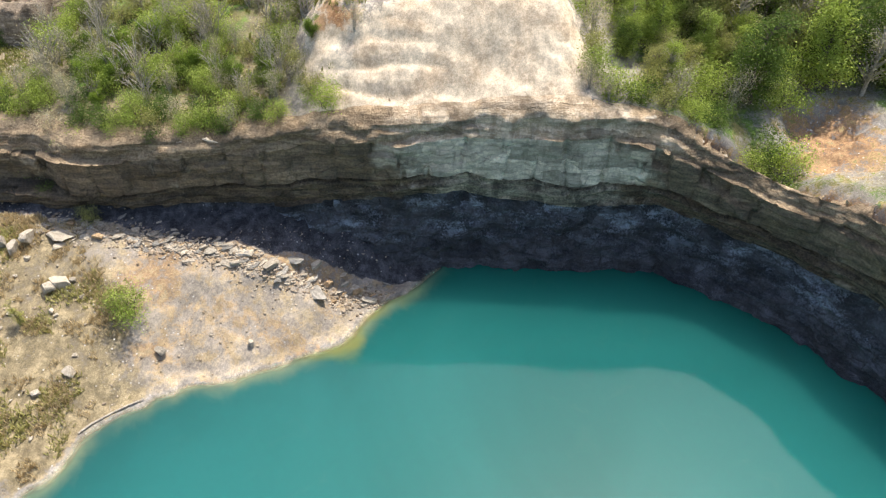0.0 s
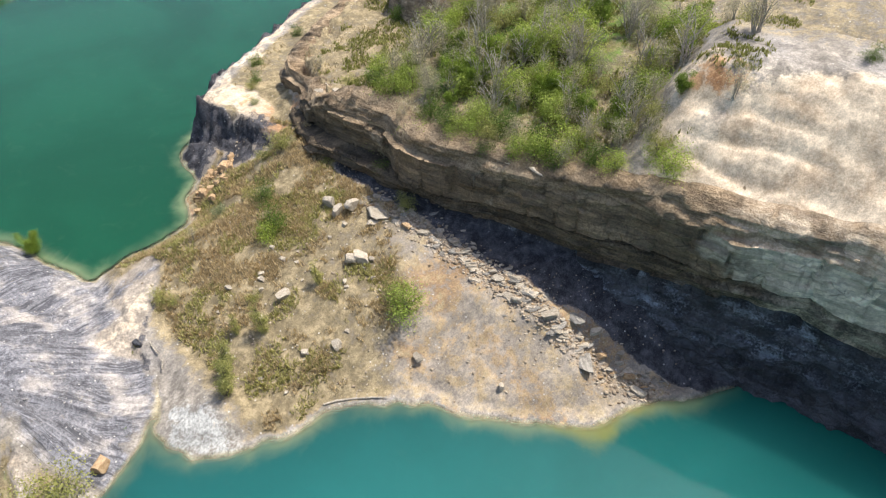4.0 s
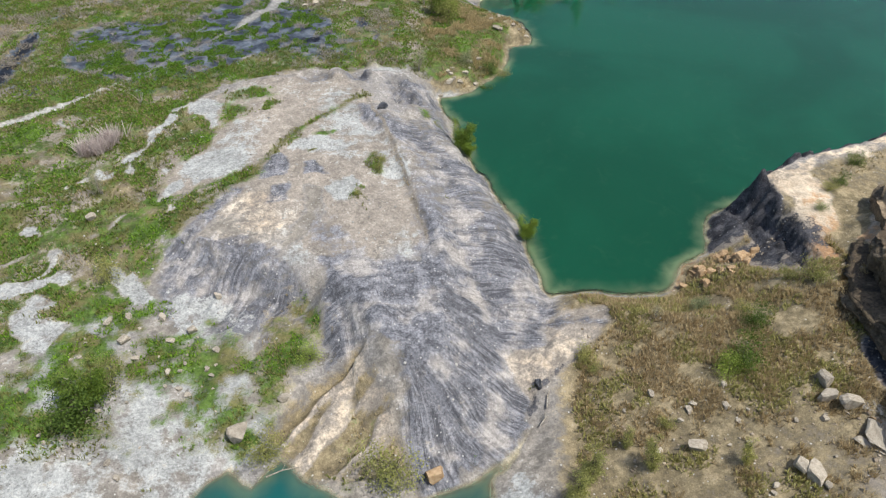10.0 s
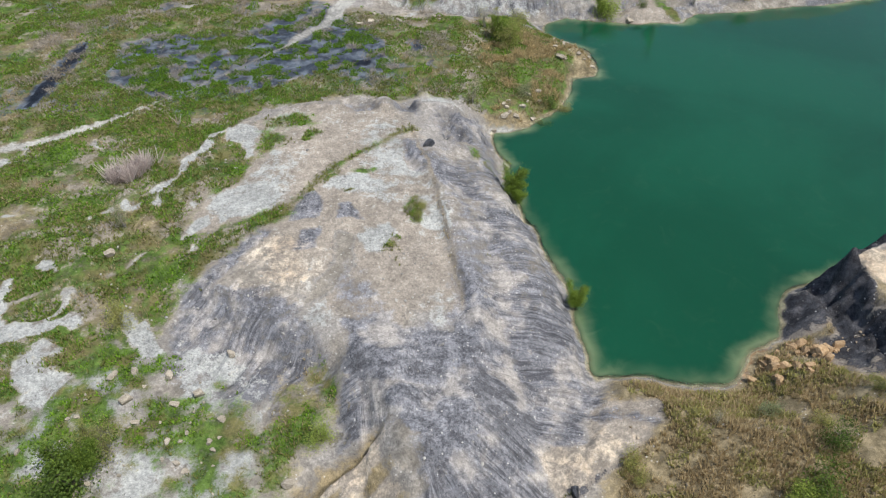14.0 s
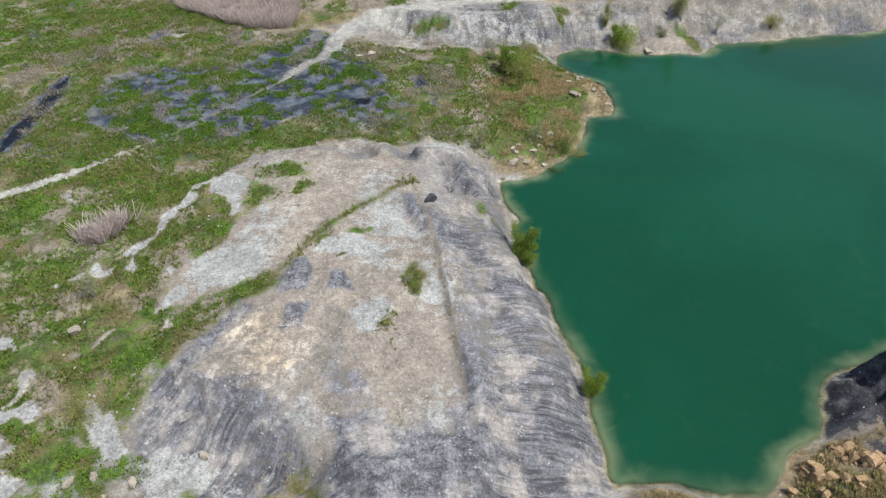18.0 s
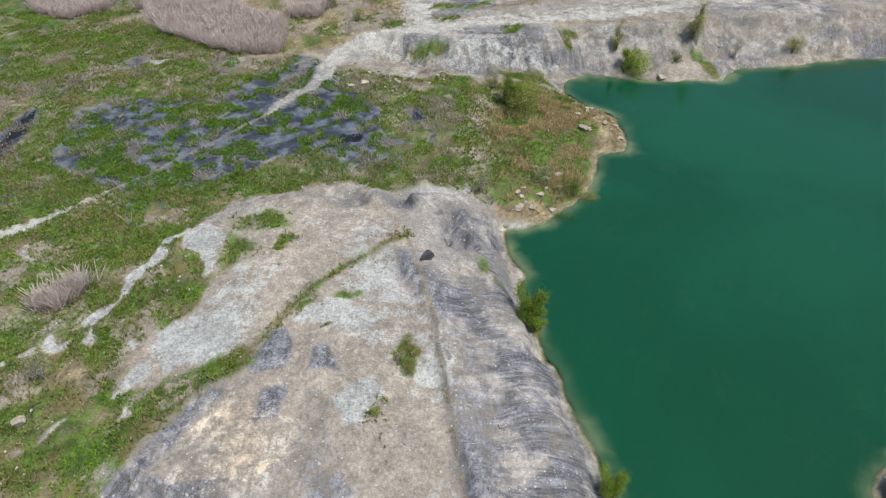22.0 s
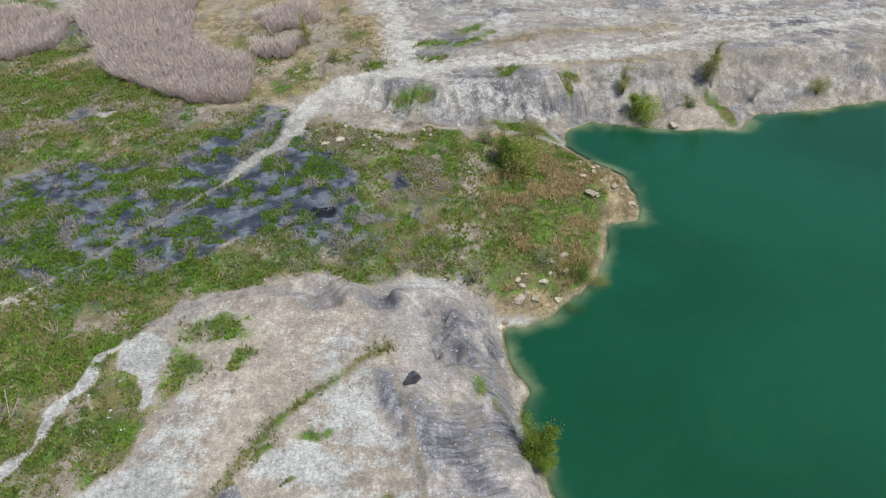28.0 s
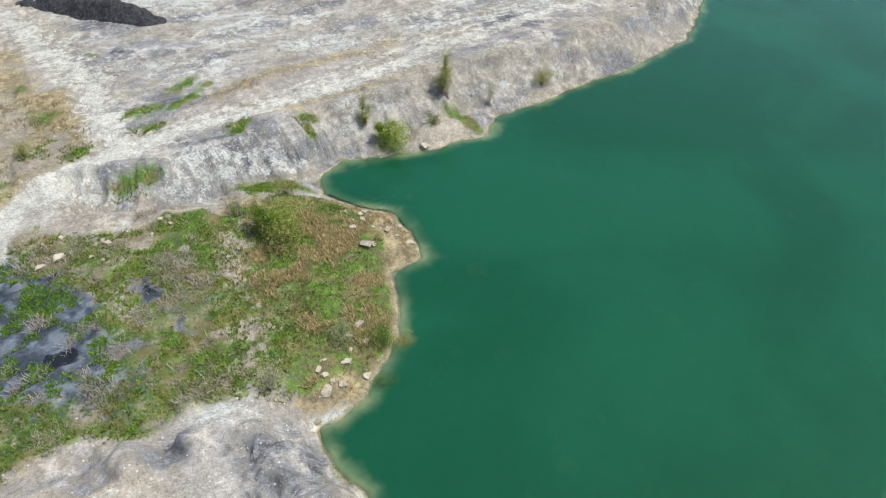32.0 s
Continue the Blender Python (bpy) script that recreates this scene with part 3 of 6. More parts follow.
# ---- helpers for things ----
def part(name, data, material, parent=None, label=""):
    """Links a mesh as one object, under a thing if one is given. data: a bmesh or (points, faces)."""
    mesh = bpy.data.meshes.new(name)
    if isinstance(data, tuple):
        fill(mesh, *data)
    else:
        data.to_mesh(mesh)
        data.free()
    mesh.materials.append(material)
    ob = new(name, mesh)
    if parent:
        ob.parent = parent
    return tagged(ob, label) if label else ob


def fill(mesh, points, faces):
    """Points and an array of faces with the same number of corners each, quickly."""
    points, faces = np.ascontiguousarray(points, dtype=np.float32), np.ascontiguousarray(faces, dtype=np.int32)
    mesh.vertices.add(len(points))
    mesh.vertices.foreach_set("co", points.ravel())
    n = faces.shape[1]
    mesh.loops.add(faces.size)
    mesh.loops.foreach_set("vertex_index", faces.ravel())
    mesh.polygons.add(len(faces))
    mesh.polygons.foreach_set("loop_start", np.arange(0, faces.size, n, dtype=np.int32))
    mesh.update(calc_edges=True)


def grid_faces(rows, cols):
    i = np.arange(rows * cols).reshape(rows, cols)
    return np.stack([i[:-1, :-1], i[:-1, 1:], i[1:, 1:], i[1:, :-1]], -1).reshape(-1, 4)


def soften(ob):
    ob.data.polygons.foreach_set("use_smooth", np.ones(len(ob.data.polygons), bool))
    return ob


def spaced(lo, hi, core_lo, core_hi, step, growth):
    """Places along an axis: close together in the core, ever wider apart beyond it."""
    core = list(np.arange(core_lo, core_hi, step))
    up, s = [core_hi], step
    while up[-1] < hi:
        s *= 1 + growth
        up.append(up[-1] + s)
    down, s = [], step
    while (down or [core_lo])[-1] > lo:
        s *= 1 + growth
        down.append((down or [core_lo])[-1] - s)
    return np.array(down[::-1] + core + up)


# ---- ground: one sheet to the horizon ----
xs, ys = spaced(-2600, 2600, -40, 46, 0.26, 0.045), spaced(-2600, 2600, -40, 124, 0.26, 0.045)
GX, GY = np.meshgrid(xs, ys)
Z, D, DL, DP, DM, BACK, WAY, TA = land(GX, GY)
FOOT = [(-6, 6.6), (0, 7.4), (3, 8.2), (7, 11), (9.6, 15), (12, 19.5), (13, 25)] + LAKE_WEST[1:12]
_, _, SHORE_L = near(GX, GY, FOOT)
_, _, EDGE_M = near(GX, GY, MOUND, True)

WX = GX + 1.3 * rough(GX, GY, 5.5, 301, 3) + 0.5 * rough(GX, GY, 1.4, 302, 2)
WY = GY + 1.3 * rough(GX, GY, 5.5, 303, 3) + 0.5 * rough(GX, GY, 1.4, 304, 2)


def window(x0, x1, y0, y1):
    """The part of the sheet that lies within these bounds."""
    return np.s_[np.searchsorted(ys, y0):np.searchsorted(ys, y1), np.searchsorted(xs, x0):np.searchsorted(xs, x1)]


def blob(x, y, rx, ry, turn=0.0):
    """A soft round patch of ground: 1 in the middle, 0.5 at its edge."""
    c, s = math.cos(radians(turn)), math.sin(radians(turn))
    reach = 1.8 * max(rx, ry) + 4
    w = window(x - reach, x + reach, y - reach, y + reach)
    out = np.zeros_like(GX)
    u, v = (WX[w] - x) * c + (WY[w] - y) * s, (WY[w] - y) * c - (WX[w] - x) * s
    out[w] = np.clip(1.25 - 0.75 * np.sqrt((u / rx) ** 2 + (v / ry) ** 2), 0, 1)
    return out


def around(line, reach):
    pts = np.array(line, float)
    return window(pts[:, 0].min() - reach, pts[:, 0].max() + reach, pts[:, 1].min() - reach, pts[:, 1].max() + reach)


def patch(poly, soft=2.0):
    w, out = around(poly, 2 * soft + 4), np.zeros_like(GX)
    out[w] = np.clip(0.5 + area(WX[w], WY[w], poly) / (2 * soft), 0, 1)
    return out


def shape(poly, soft=0.5):
    """A patch whose outline keeps closely to its corners."""
    w, out = around(poly, 2 * soft + 3), np.zeros_like(GX)
    out[w] = np.clip(0.5 + area(0.65 * GX[w] + 0.35 * WX[w], 0.65 * GY[w] + 0.35 * WY[w], poly) / (2 * soft), 0, 1)
    return out


def lane(line, width, soft=0.8):
    w, out = around(line, width + 2 * soft + 2), np.zeros_like(GX)
    out[w] = np.clip(0.5 + (width / 2 - near(GX[w] + 0.25 * (WX[w] - GX[w]), GY[w] + 0.25 * (WY[w] - GY[w]), line)[0]) / (2 * soft), 0, 1)
    return out


def most(*masks):
    return np.maximum.reduce(masks)


on_land = smooth(-0.3, 0.4, D)
above = smooth(1.2, 2.2, BACK)
mound_top = smooth(2, -1, DM)
flank = smooth(0.0, 1.5, DM) * smooth(11, 8, DM) * on_land
east_slope = smooth(8, 12, GX - 0.25 * (GY - 10)) * smooth(31, 27, GY - 0.12 * GX) * (1 - above) * on_land
fan_all = patch([(-9, 31), (-6, 32), (0, 30), (2, 44), (0, 52), (3, 60), (7, 66), (14, 45), (14, 27), (9, 15), (5, 9), (0, 6.5), (-2.5, 13), (-3, 17), (-5, 20), (-7.5, 17), (-10, 20), (-10, 27)], 1.0)
fan = fan_all * (1 - 0.42 * smooth(33, 41, GY + 0.4 * GX))
flank_grey = shape([(-3.6, 60), (-1.6, 55), (-0.3, 50), (0.4, 45), (1.2, 39), (1.8, 33), (3, 27), (14, 27), (13, 38), (9.5, 52), (6.6, 60), (2, 62)], 0.6)
west_face = patch([(-26, 39), (-19, 35.5), (-13.5, 32.5), (-10, 27), (-12, 23), (-18, 22), (-24, 26)], 1.0)
nose = most(0.8 * blob(3.2, 66.0, 4.6, 4.2), 0.75 * blob(-3.5, 70, 3.4, 2.0), 0.6 * blob(-10, 69.8, 4, 1.6))
shale = most(fan * 0.95, (0.66 + 0.3 * rough(GX, GY, 6, 354, 3)) * flank_grey, west_face * 0.75, nose, shape([(-15.9, 45.4), (-15.3, 49.9), (-13.6, 50.5), (-12.8, 48.7), (-12.9, 45.4)], 0.35), shape([(-10.9, 45.4), (-10.9, 48.1), (-9.5, 48.1), (-8.5, 45.4)], 0.4), shape([(-14.4, 39.6), (-14.2, 43.4), (-12.3, 43.4), (-12.5, 40.1)], 0.4), lane([(-23, 35.3), (-20.6, 39.2), (-18.3, 42.9)], 2.0, 0.8),
             0.6 * blob(-7.5, 34.5, 2.4, 3), 0.8 * shape([(-4.2, 60.5), (-2.6, 61), (-1.2, 56), (-1.6, 53.5), (-4.2, 55)], 0.6))
# dark spots that paint shade into creases and hollows of the shale mound
hollow_shade = most(blob(3.0, 23.8, 1.1, 2.6, 40), 0.9 * blob(-17.5, 33.2, 5.0, 0.7, -20), 0.9 * blob(-14.2, 28.6, 1.6, 1.0, -20), blob(-1.5, 15.5, 1.0, 2.4, 15), 0.8 * blob(5.6, 40, 0.8, 3.2, 10), blob(-9.3, 20.6, 1.2, 2.6, -35), blob(-7.3, 23.4, 1.2, 2.2, -40), 0.8 * blob(-13, 31.2, 3.0, 0.8, -20))
damp = most(shape([(-10.8, 43), (-8.8, 43), (-8.7, 37.7), (-10.4, 34.4), (-13.1, 32.1), (-12.5, 34.5), (-10.5, 37.8)], 0.5), 0.9 * blob(-18, 36.5, 1.6, 1.2), 0.8 * lane([(-12, 34), (-16, 35), (-19.5, 37.5)], 1.2, 0.8))
saddle = shape([(11.8, 23.8), (18.0, 24.1), (17.4, 21.2), (13.5, 18.4), (9.1, 14.8), (7.5, 16.6), (7.3, 19.4), (11.1, 20.4)], 0.5)
cream = shape([(-13.5, 14.0), (-9.3, 18.2), (-5.7, 20.2), (-3.4, 15.4), (-1.6, 8.5), (-10.4, 9.0)], 0.8)
gully = 1 - ridged((GX - GY) * 0.707 + 0.5 * rough(GX, GY, 3, 141, 2), (GX + GY) * 0.07, 1.9, 142, 3)
tan = most(0.80 * mound_top * (1 - flank_grey) * smooth(30, 33, GY), 1.0 * saddle, 0.95 * cream, 0.95 * shape([(-20, 35.5), (-19, 41), (-15.6, 43.5), (-12, 40.5), (-11.2, 37), (-13.6, 33.5), (-17, 33)], 0.9), blob(-6, 31.5, 3.2, 1.6), blob(11.5, 19.2, 4.2, 2.2, 38), blob(16, 23.6, 3.5, 1.5, 10), 
           blob(-7.5, 20, 1.2, 1.5), blob(-19, 54, 3, 5), blob(-7.5, 58, 3.0, 2), 0.65 * blob(-12, 64, 8, 3.0), blob(1.5, 33, 0.8, 12), 1.0 * blob(36.5, 108, 4, 6.0, 10), 0.8 * blob(28, 106, 2.5, 3), 0.6 * blob(55, 113, 4, 3), 0.85 * east_slope, 0.7 * blob(-9, 40, 9, 4), 0.85 * above * smooth(4, 10, GY))
clay = most(0.78 * shape([(-25.0, 48.2), (-24.5, 50.9), (-21.6, 52.1), (-18.6, 51.7), (-17.6, 49.6), (-17.9, 47.6), (-21.2, 46.0), (-22.6, 45.1)]),
            0.5 * shape([(-21.6, 51.5), (-22, 56), (-20, 60), (-16, 57), (-15.5, 53), (-17, 50)], 1.0),
            0.82 * shape([(-26.8, 64.5), (-25.6, 66.2), (-23.8, 65.8), (-21.9, 63.7), (-22.8, 62.0), (-22.1, 58.2), (-23.3, 57.1), (-24.2, 61.2), (-26.3, 62.0)]),
            np.clip(0.25 + 0.85 * grain(GX, GY, 2.6, 363), 0, 0.85) * lane([(-28.0, 60.5), (-29.7, 57.1), (-30.3, 54.0), (-31.5, 51.2), (-32.8, 49.4), (-37, 46.4)], 1.5, 0.5),
            0.72 * shape([(-35.2, 48.5), (-34.5, 50.8), (-33.2, 49.1), (-30.9, 51.5), (-29.3, 49.7), (-32.4, 47.4)], 0.7),
            0.85 * shape([(-26.4, 44.4), (-25.7, 46.3), (-24.7, 47.1), (-23.7, 45.0), (-25.7, 43.7)]),
            0.74 * shape([(-13.2, 51.1), (-11.7, 53.6), (-8.9, 54.3), (-4.8, 51.1), (-6.5, 49.3), (-10.3, 50.2)], 0.7),
            0.8 * shape([(-8.8, 42.4), (-7.7, 43.9), (-5.6, 44.4), (-5.0, 42.4), (-5.7, 40.1), (-7.2, 39.2)], 0.6),
            0.9 * shape([(-31.1, 34.5), (-27.2, 33.4), (-24.7, 28.8), (-26.3, 28.2), (-28.6, 31.2)]),
            0.62 * shape([(-40, 29.7), (-37.2, 33.5), (-35, 31.0), (-31.2, 26.5), (-32.3, 21.6), (-35, 23)], 1.0), blob(-39, 31.8, 5, 1.5, 15), 0.55 * lane([(-46, 34), (-35, 37), (-31.1, 39.0), (-29.5, 40.8), (-27.4, 42.7), (-25.8, 43.9)], 1.3, 0.6),
            0.45 * lane([(-44, 22), (-37, 29), (-34, 34), (-33, 38.5)], 1.2, 0.8), 0.8 * blob(-27.5, 63, 0.8, 2.6), 0.8 * blob(-42, 104, 2.5, 0.8, 20), 0.8 * blob(-46, 46, 3, 0.7, 15))
white = most(clay, (0.56 + 0.4 * rough(GX, GY, 2.6, 362, 3)) * shape([(-26.0, 20.8), (-19.5, 18.6), (-16.2, 12.5), (-18, 9), (-24, 6), (-36, 10), (-33, 14.4), (-30.7, 15.3), (-27.5, 15.5)], 1.6), (0.44 + 0.45 * rough(GX, GY, 3.5, 359, 3)) * smooth(0.3, 0.6, blob(-26, 21, 11, 9)), (0.26 + 0.5 * rough(GX, GY, 6.5, 360, 3)) * mound_top * (1 - smooth(0.3, 0.6, shale)), 0.8 * blob(6, 4.6, 2.0, 3.2), blob(-13.5, 13.5, 3, 2.2), 0.6 * blob(8.8, 69.6, 3, 1.2),
             blob(21.5, 91, 1.6, 2.4), 0.50 * patch([(-12, 106), (2, 104), (10, 101), (16, 103), (22, 110), (46, 111), (62, 114), (60, 126), (30, 122), (0, 118), (-12, 112)], 2), 0.62 * blob(0, 72, 3.5, 1.4), 0.85 * lane([(-13, 98), (-9.4, 99.7), (-5.9, 99), (-1.2, 103.8), (5, 101.4), (9, 100.5)], 1.0, 0.8), 0.8 * lane([(-9.9, 76), (-4.4, 75.2), (1.1, 76.6), (5.4, 79)], 1.2, 0.9), 0.8 * lane([(5.8, 78), (5.6, 84), (7, 88)], 0.6, 0.6), blob(7.8, 71.4, 1.0, 2.0), 0.9 * blob(19.4, 90, 1.6, 0.9), 0.9 * blob(20, 86.6, 1.2, 0.8))
lawn = patch([(-90, 22), (-38, 22), (-33, 26), (-29, 30), (-25.5, 29.5), (-25.5, 35), (-22, 38.6), (-19.5, 42.5), (-18, 45.2), (-23.5, 43), (-25.9, 45), (-26.2, 48.8), (-23.8, 52), (-22.7, 57), (-24, 63), (-25.8, 67), (-22, 71), (-12, 73), (6, 73), (9, 80), (9, 98),
              (-10, 101), (-22, 106), (-28, 106), (-42, 113), (-50, 121), (-54, 135), (-75, 150), (-120, 150), (-140, 60)], 1.3)
marsh = shape([(-46.3, 77.0), (-48.4, 89.2), (-43.6, 93.5), (-32.9, 93.1), (-27.0, 98.2), (-21.2, 104.9), (-17.2, 104.9), (-14.0, 96.6), (-8.6, 90.7), (-6.2, 80.5), (-9.1, 76.1), (-14.7, 79.6), (-19.8, 78.4), (-23.0, 75.0), (-28.0, 72.9), (-33.5, 71.8), (-40.6, 72.8)], 1.5)
lush = most(blob(-41.8, 101.4, 5, 3.5), blob(-34, 98.2, 5, 2.2), blob(-42.7, 82.2, 2.6, 2.2), 0.8 * blob(-32.8, 89.3, 4.5, 1.6, 10), blob(-20.7, 75.2, 5, 1.2, 8), blob(-14.1, 76.6, 3, 1.4), blob(-1.2, 92.2, 4, 3.4), blob(3.2, 88.0, 1.8, 3),
            blob(-4.1, 80.0, 2.6, 1.6), blob(-7.5, 86.5, 2.2, 1.4), blob(-13.2, 98.2, 1.6, 2.6), 0.8 * blob(-27, 86, 2, 1.2), blob(-38, 76, 4, 1.3), blob(-47, 73, 5, 2))
mosaic = rough(GX, GY, 7.5, 331, 4)
grass = most((0.82 + 0.30 * mosaic + 0.30 * rough(GX, GY, 2.4, 336, 2)) * lawn, 0.85 * lane([(-34, 36), (-28.4, 38.2), (-23.9, 41.0), (-20.7, 43.7), (-17.0, 46.9)], 3.0, 1.0), 0.72 * lane([(-17.0, 46.9), (-15.0, 50.0), (-13.6, 52.8), (-12.1, 55.4), (-9.6, 58.4), (-6.5, 60.6), (-3.4, 63.2)], 1.2, 0.8), 0.72 * blob(-18.6, 65.5, 3.4, 2.0, -35), 0.7 * blob(-21.4, 60.2, 1.4, 2.4, -10), 0.6 * blob(4.6, 60.2, 1.0, 1.6), 0.6 * blob(6.6, 58.6, 0.8, 1.4), 0.9 * blob(-2.6, 46.2, 1.1, 1.7), 0.8 * blob(-8.4, 54.3, 1.2, 0.9), 0.7 * blob(-9, 51.1, 0.7, 0.5), 0.7 * blob(-5.3, 41, 0.8, 0.7), 0.8 * blob(-15.8, 61.1, 0.9, 0.7), 0.8 * blob(-11.3, 52.6, 1.1, 0.8),
             0.8 * blob(-16, 62, 1, 0.8), 0.75 * blob(-20.5, 62, 3, 1.6, -40), (0.50 + 0.5 * rough(GX, GY, 2.6, 337, 3)) * smooth(0.3, 0.6, blob(-29, 21, 12, 9)), (0.36 + 0.45 * rough(GX, GY, 2.2, 338, 3)) * smooth(0.3, 0.6, blob(-17, 17, 6, 6)), 0.75 * blob(-18.7, 21, 3, 2.5), 0.7 * blob(-17, 15.5, 2, 2.6), 0.75 * blob(-13, 20, 2.4, 4.5, -15), 0.65 * blob(-11.5, 25, 1.5, 2.2), 0.8 * blob(-6, 12, 2, 3.4),
             0.64 * patch([(5, 71.5), (14, 72), (19, 78.5), (20.5, 88), (20, 96), (14, 102), (6, 100)], 1.0), 0.8 * blob(10.9, 103.8, 3.8, 1.6, -15), 0.8 * blob(10.7, 113, 2.4, 0.8, 10), 0.8 * blob(19.3, 111.5, 1.0, 2.6, 10), 0.85 * blob(40.6, 108.5, 1.5, 4.5, 35), 0.75 * blob(-8, 115.6, 2.6, 1.2, 20), 0.75 * blob(-11, 125.7, 3.2, 1.5, 20), 0.7 * blob(-14, 136, 2.6, 1.5), 0.75 * blob(-18, 114, 3, 4),
             0.9 * blob(0.2, 117.5, 2.5, 1.3, 15), 0.85 * blob(5.7, 122.5, 3.2, 1.4, 45), 0.75 * blob(8.8, 126, 1.5, 1.0), 0.7 * blob(-4.2, 142, 2.6, 1.0, -20), 1.05 * lush, 0.8 * blob(-6, 78.4, 2.5, 1.6), (0.42 + 0.5 * rough(GX, GY, 4, 358, 3)) * shape([(-30, 130), (-12, 130), (-8, 117), (-16, 110), (-24, 106), (-32, 112)], 1.5),
             0.8 * blob(12.4, 104.5, 3, 2.2, -20), 0.75 * blob(-2, 109, 3, 1.6, 20), 0.7 * blob(10.3, 114.5, 3, 1.0), 0.7 * blob(20, 114, 2, 1.6), 0.75 * blob(15.5, 103.5, 3, 1.4, -20), 0.85 * blob(0.6, 122, 3, 1.6, 20), 0.8 * blob(6, 128, 3.6, 1.5, 30)) * on_land
wet = most(blob(-4.1, 89.2, 1.1, 2.0), 0.85 * blob(-1.7, 83.6, 0.8, 2.0), 0.9 * blob(-14.4, 91, 1.6, 0.9), 0.9 * blob(-12.1, 93.4, 3.0, 0.9, 15), 0.9 * blob(-15.7, 86.5, 2.4, 1.1), blob(-18, 103, 2.4, 1.0, 30), np.minimum(0.88 - 0.30 * rough(GX, GY, 5.0, 333, 3) - 0.5 * lush, 0.86) * marsh, 0.8 * lane([(-36, 74.5), (-30, 78), (-22, 84)], 2.0, 1.2), 0.75 * blob(-7, 83, 2.5, 1.0),
           (0.22 - 0.3 * rough(GX, GY, 6.5, 334, 4)) * smooth(68, 74, GY - 0.1 * GX)) * most(lawn, marsh)
wet = most(wet, 1.1 * shape([(-53.2, 91), (-52.2, 88), (-52.6, 80.0), (-53, 70), (-55.2, 69), (-55.6, 84.4), (-54.4, 90)], 0.5), 1.0 * shape([(-13.4, 81.2), (-13.2, 84.4), (-9.6, 84.2), (-9.8, 81.4)], 0.5), 0.95 * blob(-4.8, 88.7, 0.9, 1.7), 0.62 * blob(-20.5, 105, 2.2, 1.0, 20))
litter = most(0.85 * lane([(-60, 90), (-56, 95.3), (-50, 101), (-43.4, 106), (-38, 108), (-29, 103.8), (-24, 104)], 3.6, 1.6), 0.75 * blob(-47, 86, 2.2, 5, -20), 0.7 * blob(-50, 70, 4, 2), 0.72 * blob(-40, 60, 5, 1.8), 0.8 * blob(-26.8, 50, 1.4, 4.5, -12), 0.85 * blob(5.2, 90.5, 1.5, 5.5, -6), 0.8 * blob(0.7, 101.3, 5, 1.1, -10), 0.75 * blob(8.6, 97, 2, 1.2), 0.8 * blob(3.5, 80, 3, 1.2),
              0.75 * blob(-20.3, 43.2, 2.4, 0.8, 30), 0.7 * blob(-18, 128, 5, 8), 0.7 * blob(-30, 67, 3, 1.2), 0.72 * blob(-34, 36, 3, 1.5), 0.7 * blob(-37, 42, 3.5, 1.0, 20), (0.24 + 0.5 * rough(GX, GY, 3.2, 335, 4)) * lawn, 0.9 * lane([(-3.4, 62.5), (-2.4, 59), (-1.6, 55), (-0.5, 50), (0.0, 46), (0.9, 40), (1.6, 33)], 0.45, 0.3))
spit = smooth(3, 8, GX) * smooth(69, 72, GY) * smooth(106, 101, GY + 0.2 * GX) * smooth(-0.5, -0.1, D)
dry = most(0.78 * lawn, (0.42 + 0.5 * smooth(-4, 12, GY)) * east_slope, 0.75 * above * smooth(-20, -15, GY), (0.62 + 0.3 * rough(GX, GY, 4, 339, 3)) * patch([(-32, 104), (-22, 105), (-15, 107), (-11, 113), (-9, 118), (-7, 124), (-12, 140), (-12, 150), (-34, 150), (-30, 124)], 2.0), 0.72 * lane([(10, 123), (18, 126.3), (24, 126.7), (38, 128.3)], 2.6, 1.8), 0.9 * spit, 0.84 * east_slope * smooth(46, 26, GX + 0.35 * (GY - 4) + 3 + 3 * rough(GX, GY, 5, 343, 3)) * smooth(-13, 0, GY - 0.45 * (GX - 20) + 3 * rough(GX, GY, 5, 344, 3)), 0.75 * blob(14.5, 85, 6, 12, 5), 0.75 * smooth(0.8, 2.6, TA),
           0.55 * above * smooth(-12, -4, GY), 0.55 * blob(24, 117, 18, 1.2, 5), 0.6 * blob(-20, 131, 7, 12), 0.6 * above * smooth(47, 54, GX), 0.7 * blob(-12.5, 21, 2.5, 6, -10))
track = most(lane([(-70, 52), (-48.5, 61.5), (-40.5, 68.2), (-36.3, 73), (-33.1, 76.4), (-26.8, 84.1), (-23, 88.9), (-18.9, 95.2), (-17.3, 101), (-15.9, 104.5), (-13, 107.6), (-8.1, 111.9), (-2.2, 115.6)], 1.5, 0.7) * (0.55 + 0.45 * most(smooth(86, 95, GY), smooth(70, 64, GY))),
             lane([(-17.3, 99.8), (-15.8, 106.0), (-13.5, 109.6), (-6.3, 112.6), (2, 115)], 3.0, 0.8), 0.7 * lane([(-22.6, 90.3), (-20.8, 93.6), (-18.2, 95.8), (-17.3, 99.8)], 2.0, 0.7), 0.8 * lane([(-3, 115.4), (-4.4, 123), (-5.2, 136), (-11, 148), (-16, 165)], 4.5, 2.5), 0.85 * lane([(-3, 114.8), (10.3, 115.9), (21.2, 118.8), (33, 121), (44, 124.5), (90, 134)], 2.6, 1.4), 0.75 * lane([(0, 116.6), (14, 119), (30, 124), (60, 131)], 0.7, 0.6))
edge_white = area(WX, WY, TERRACE)
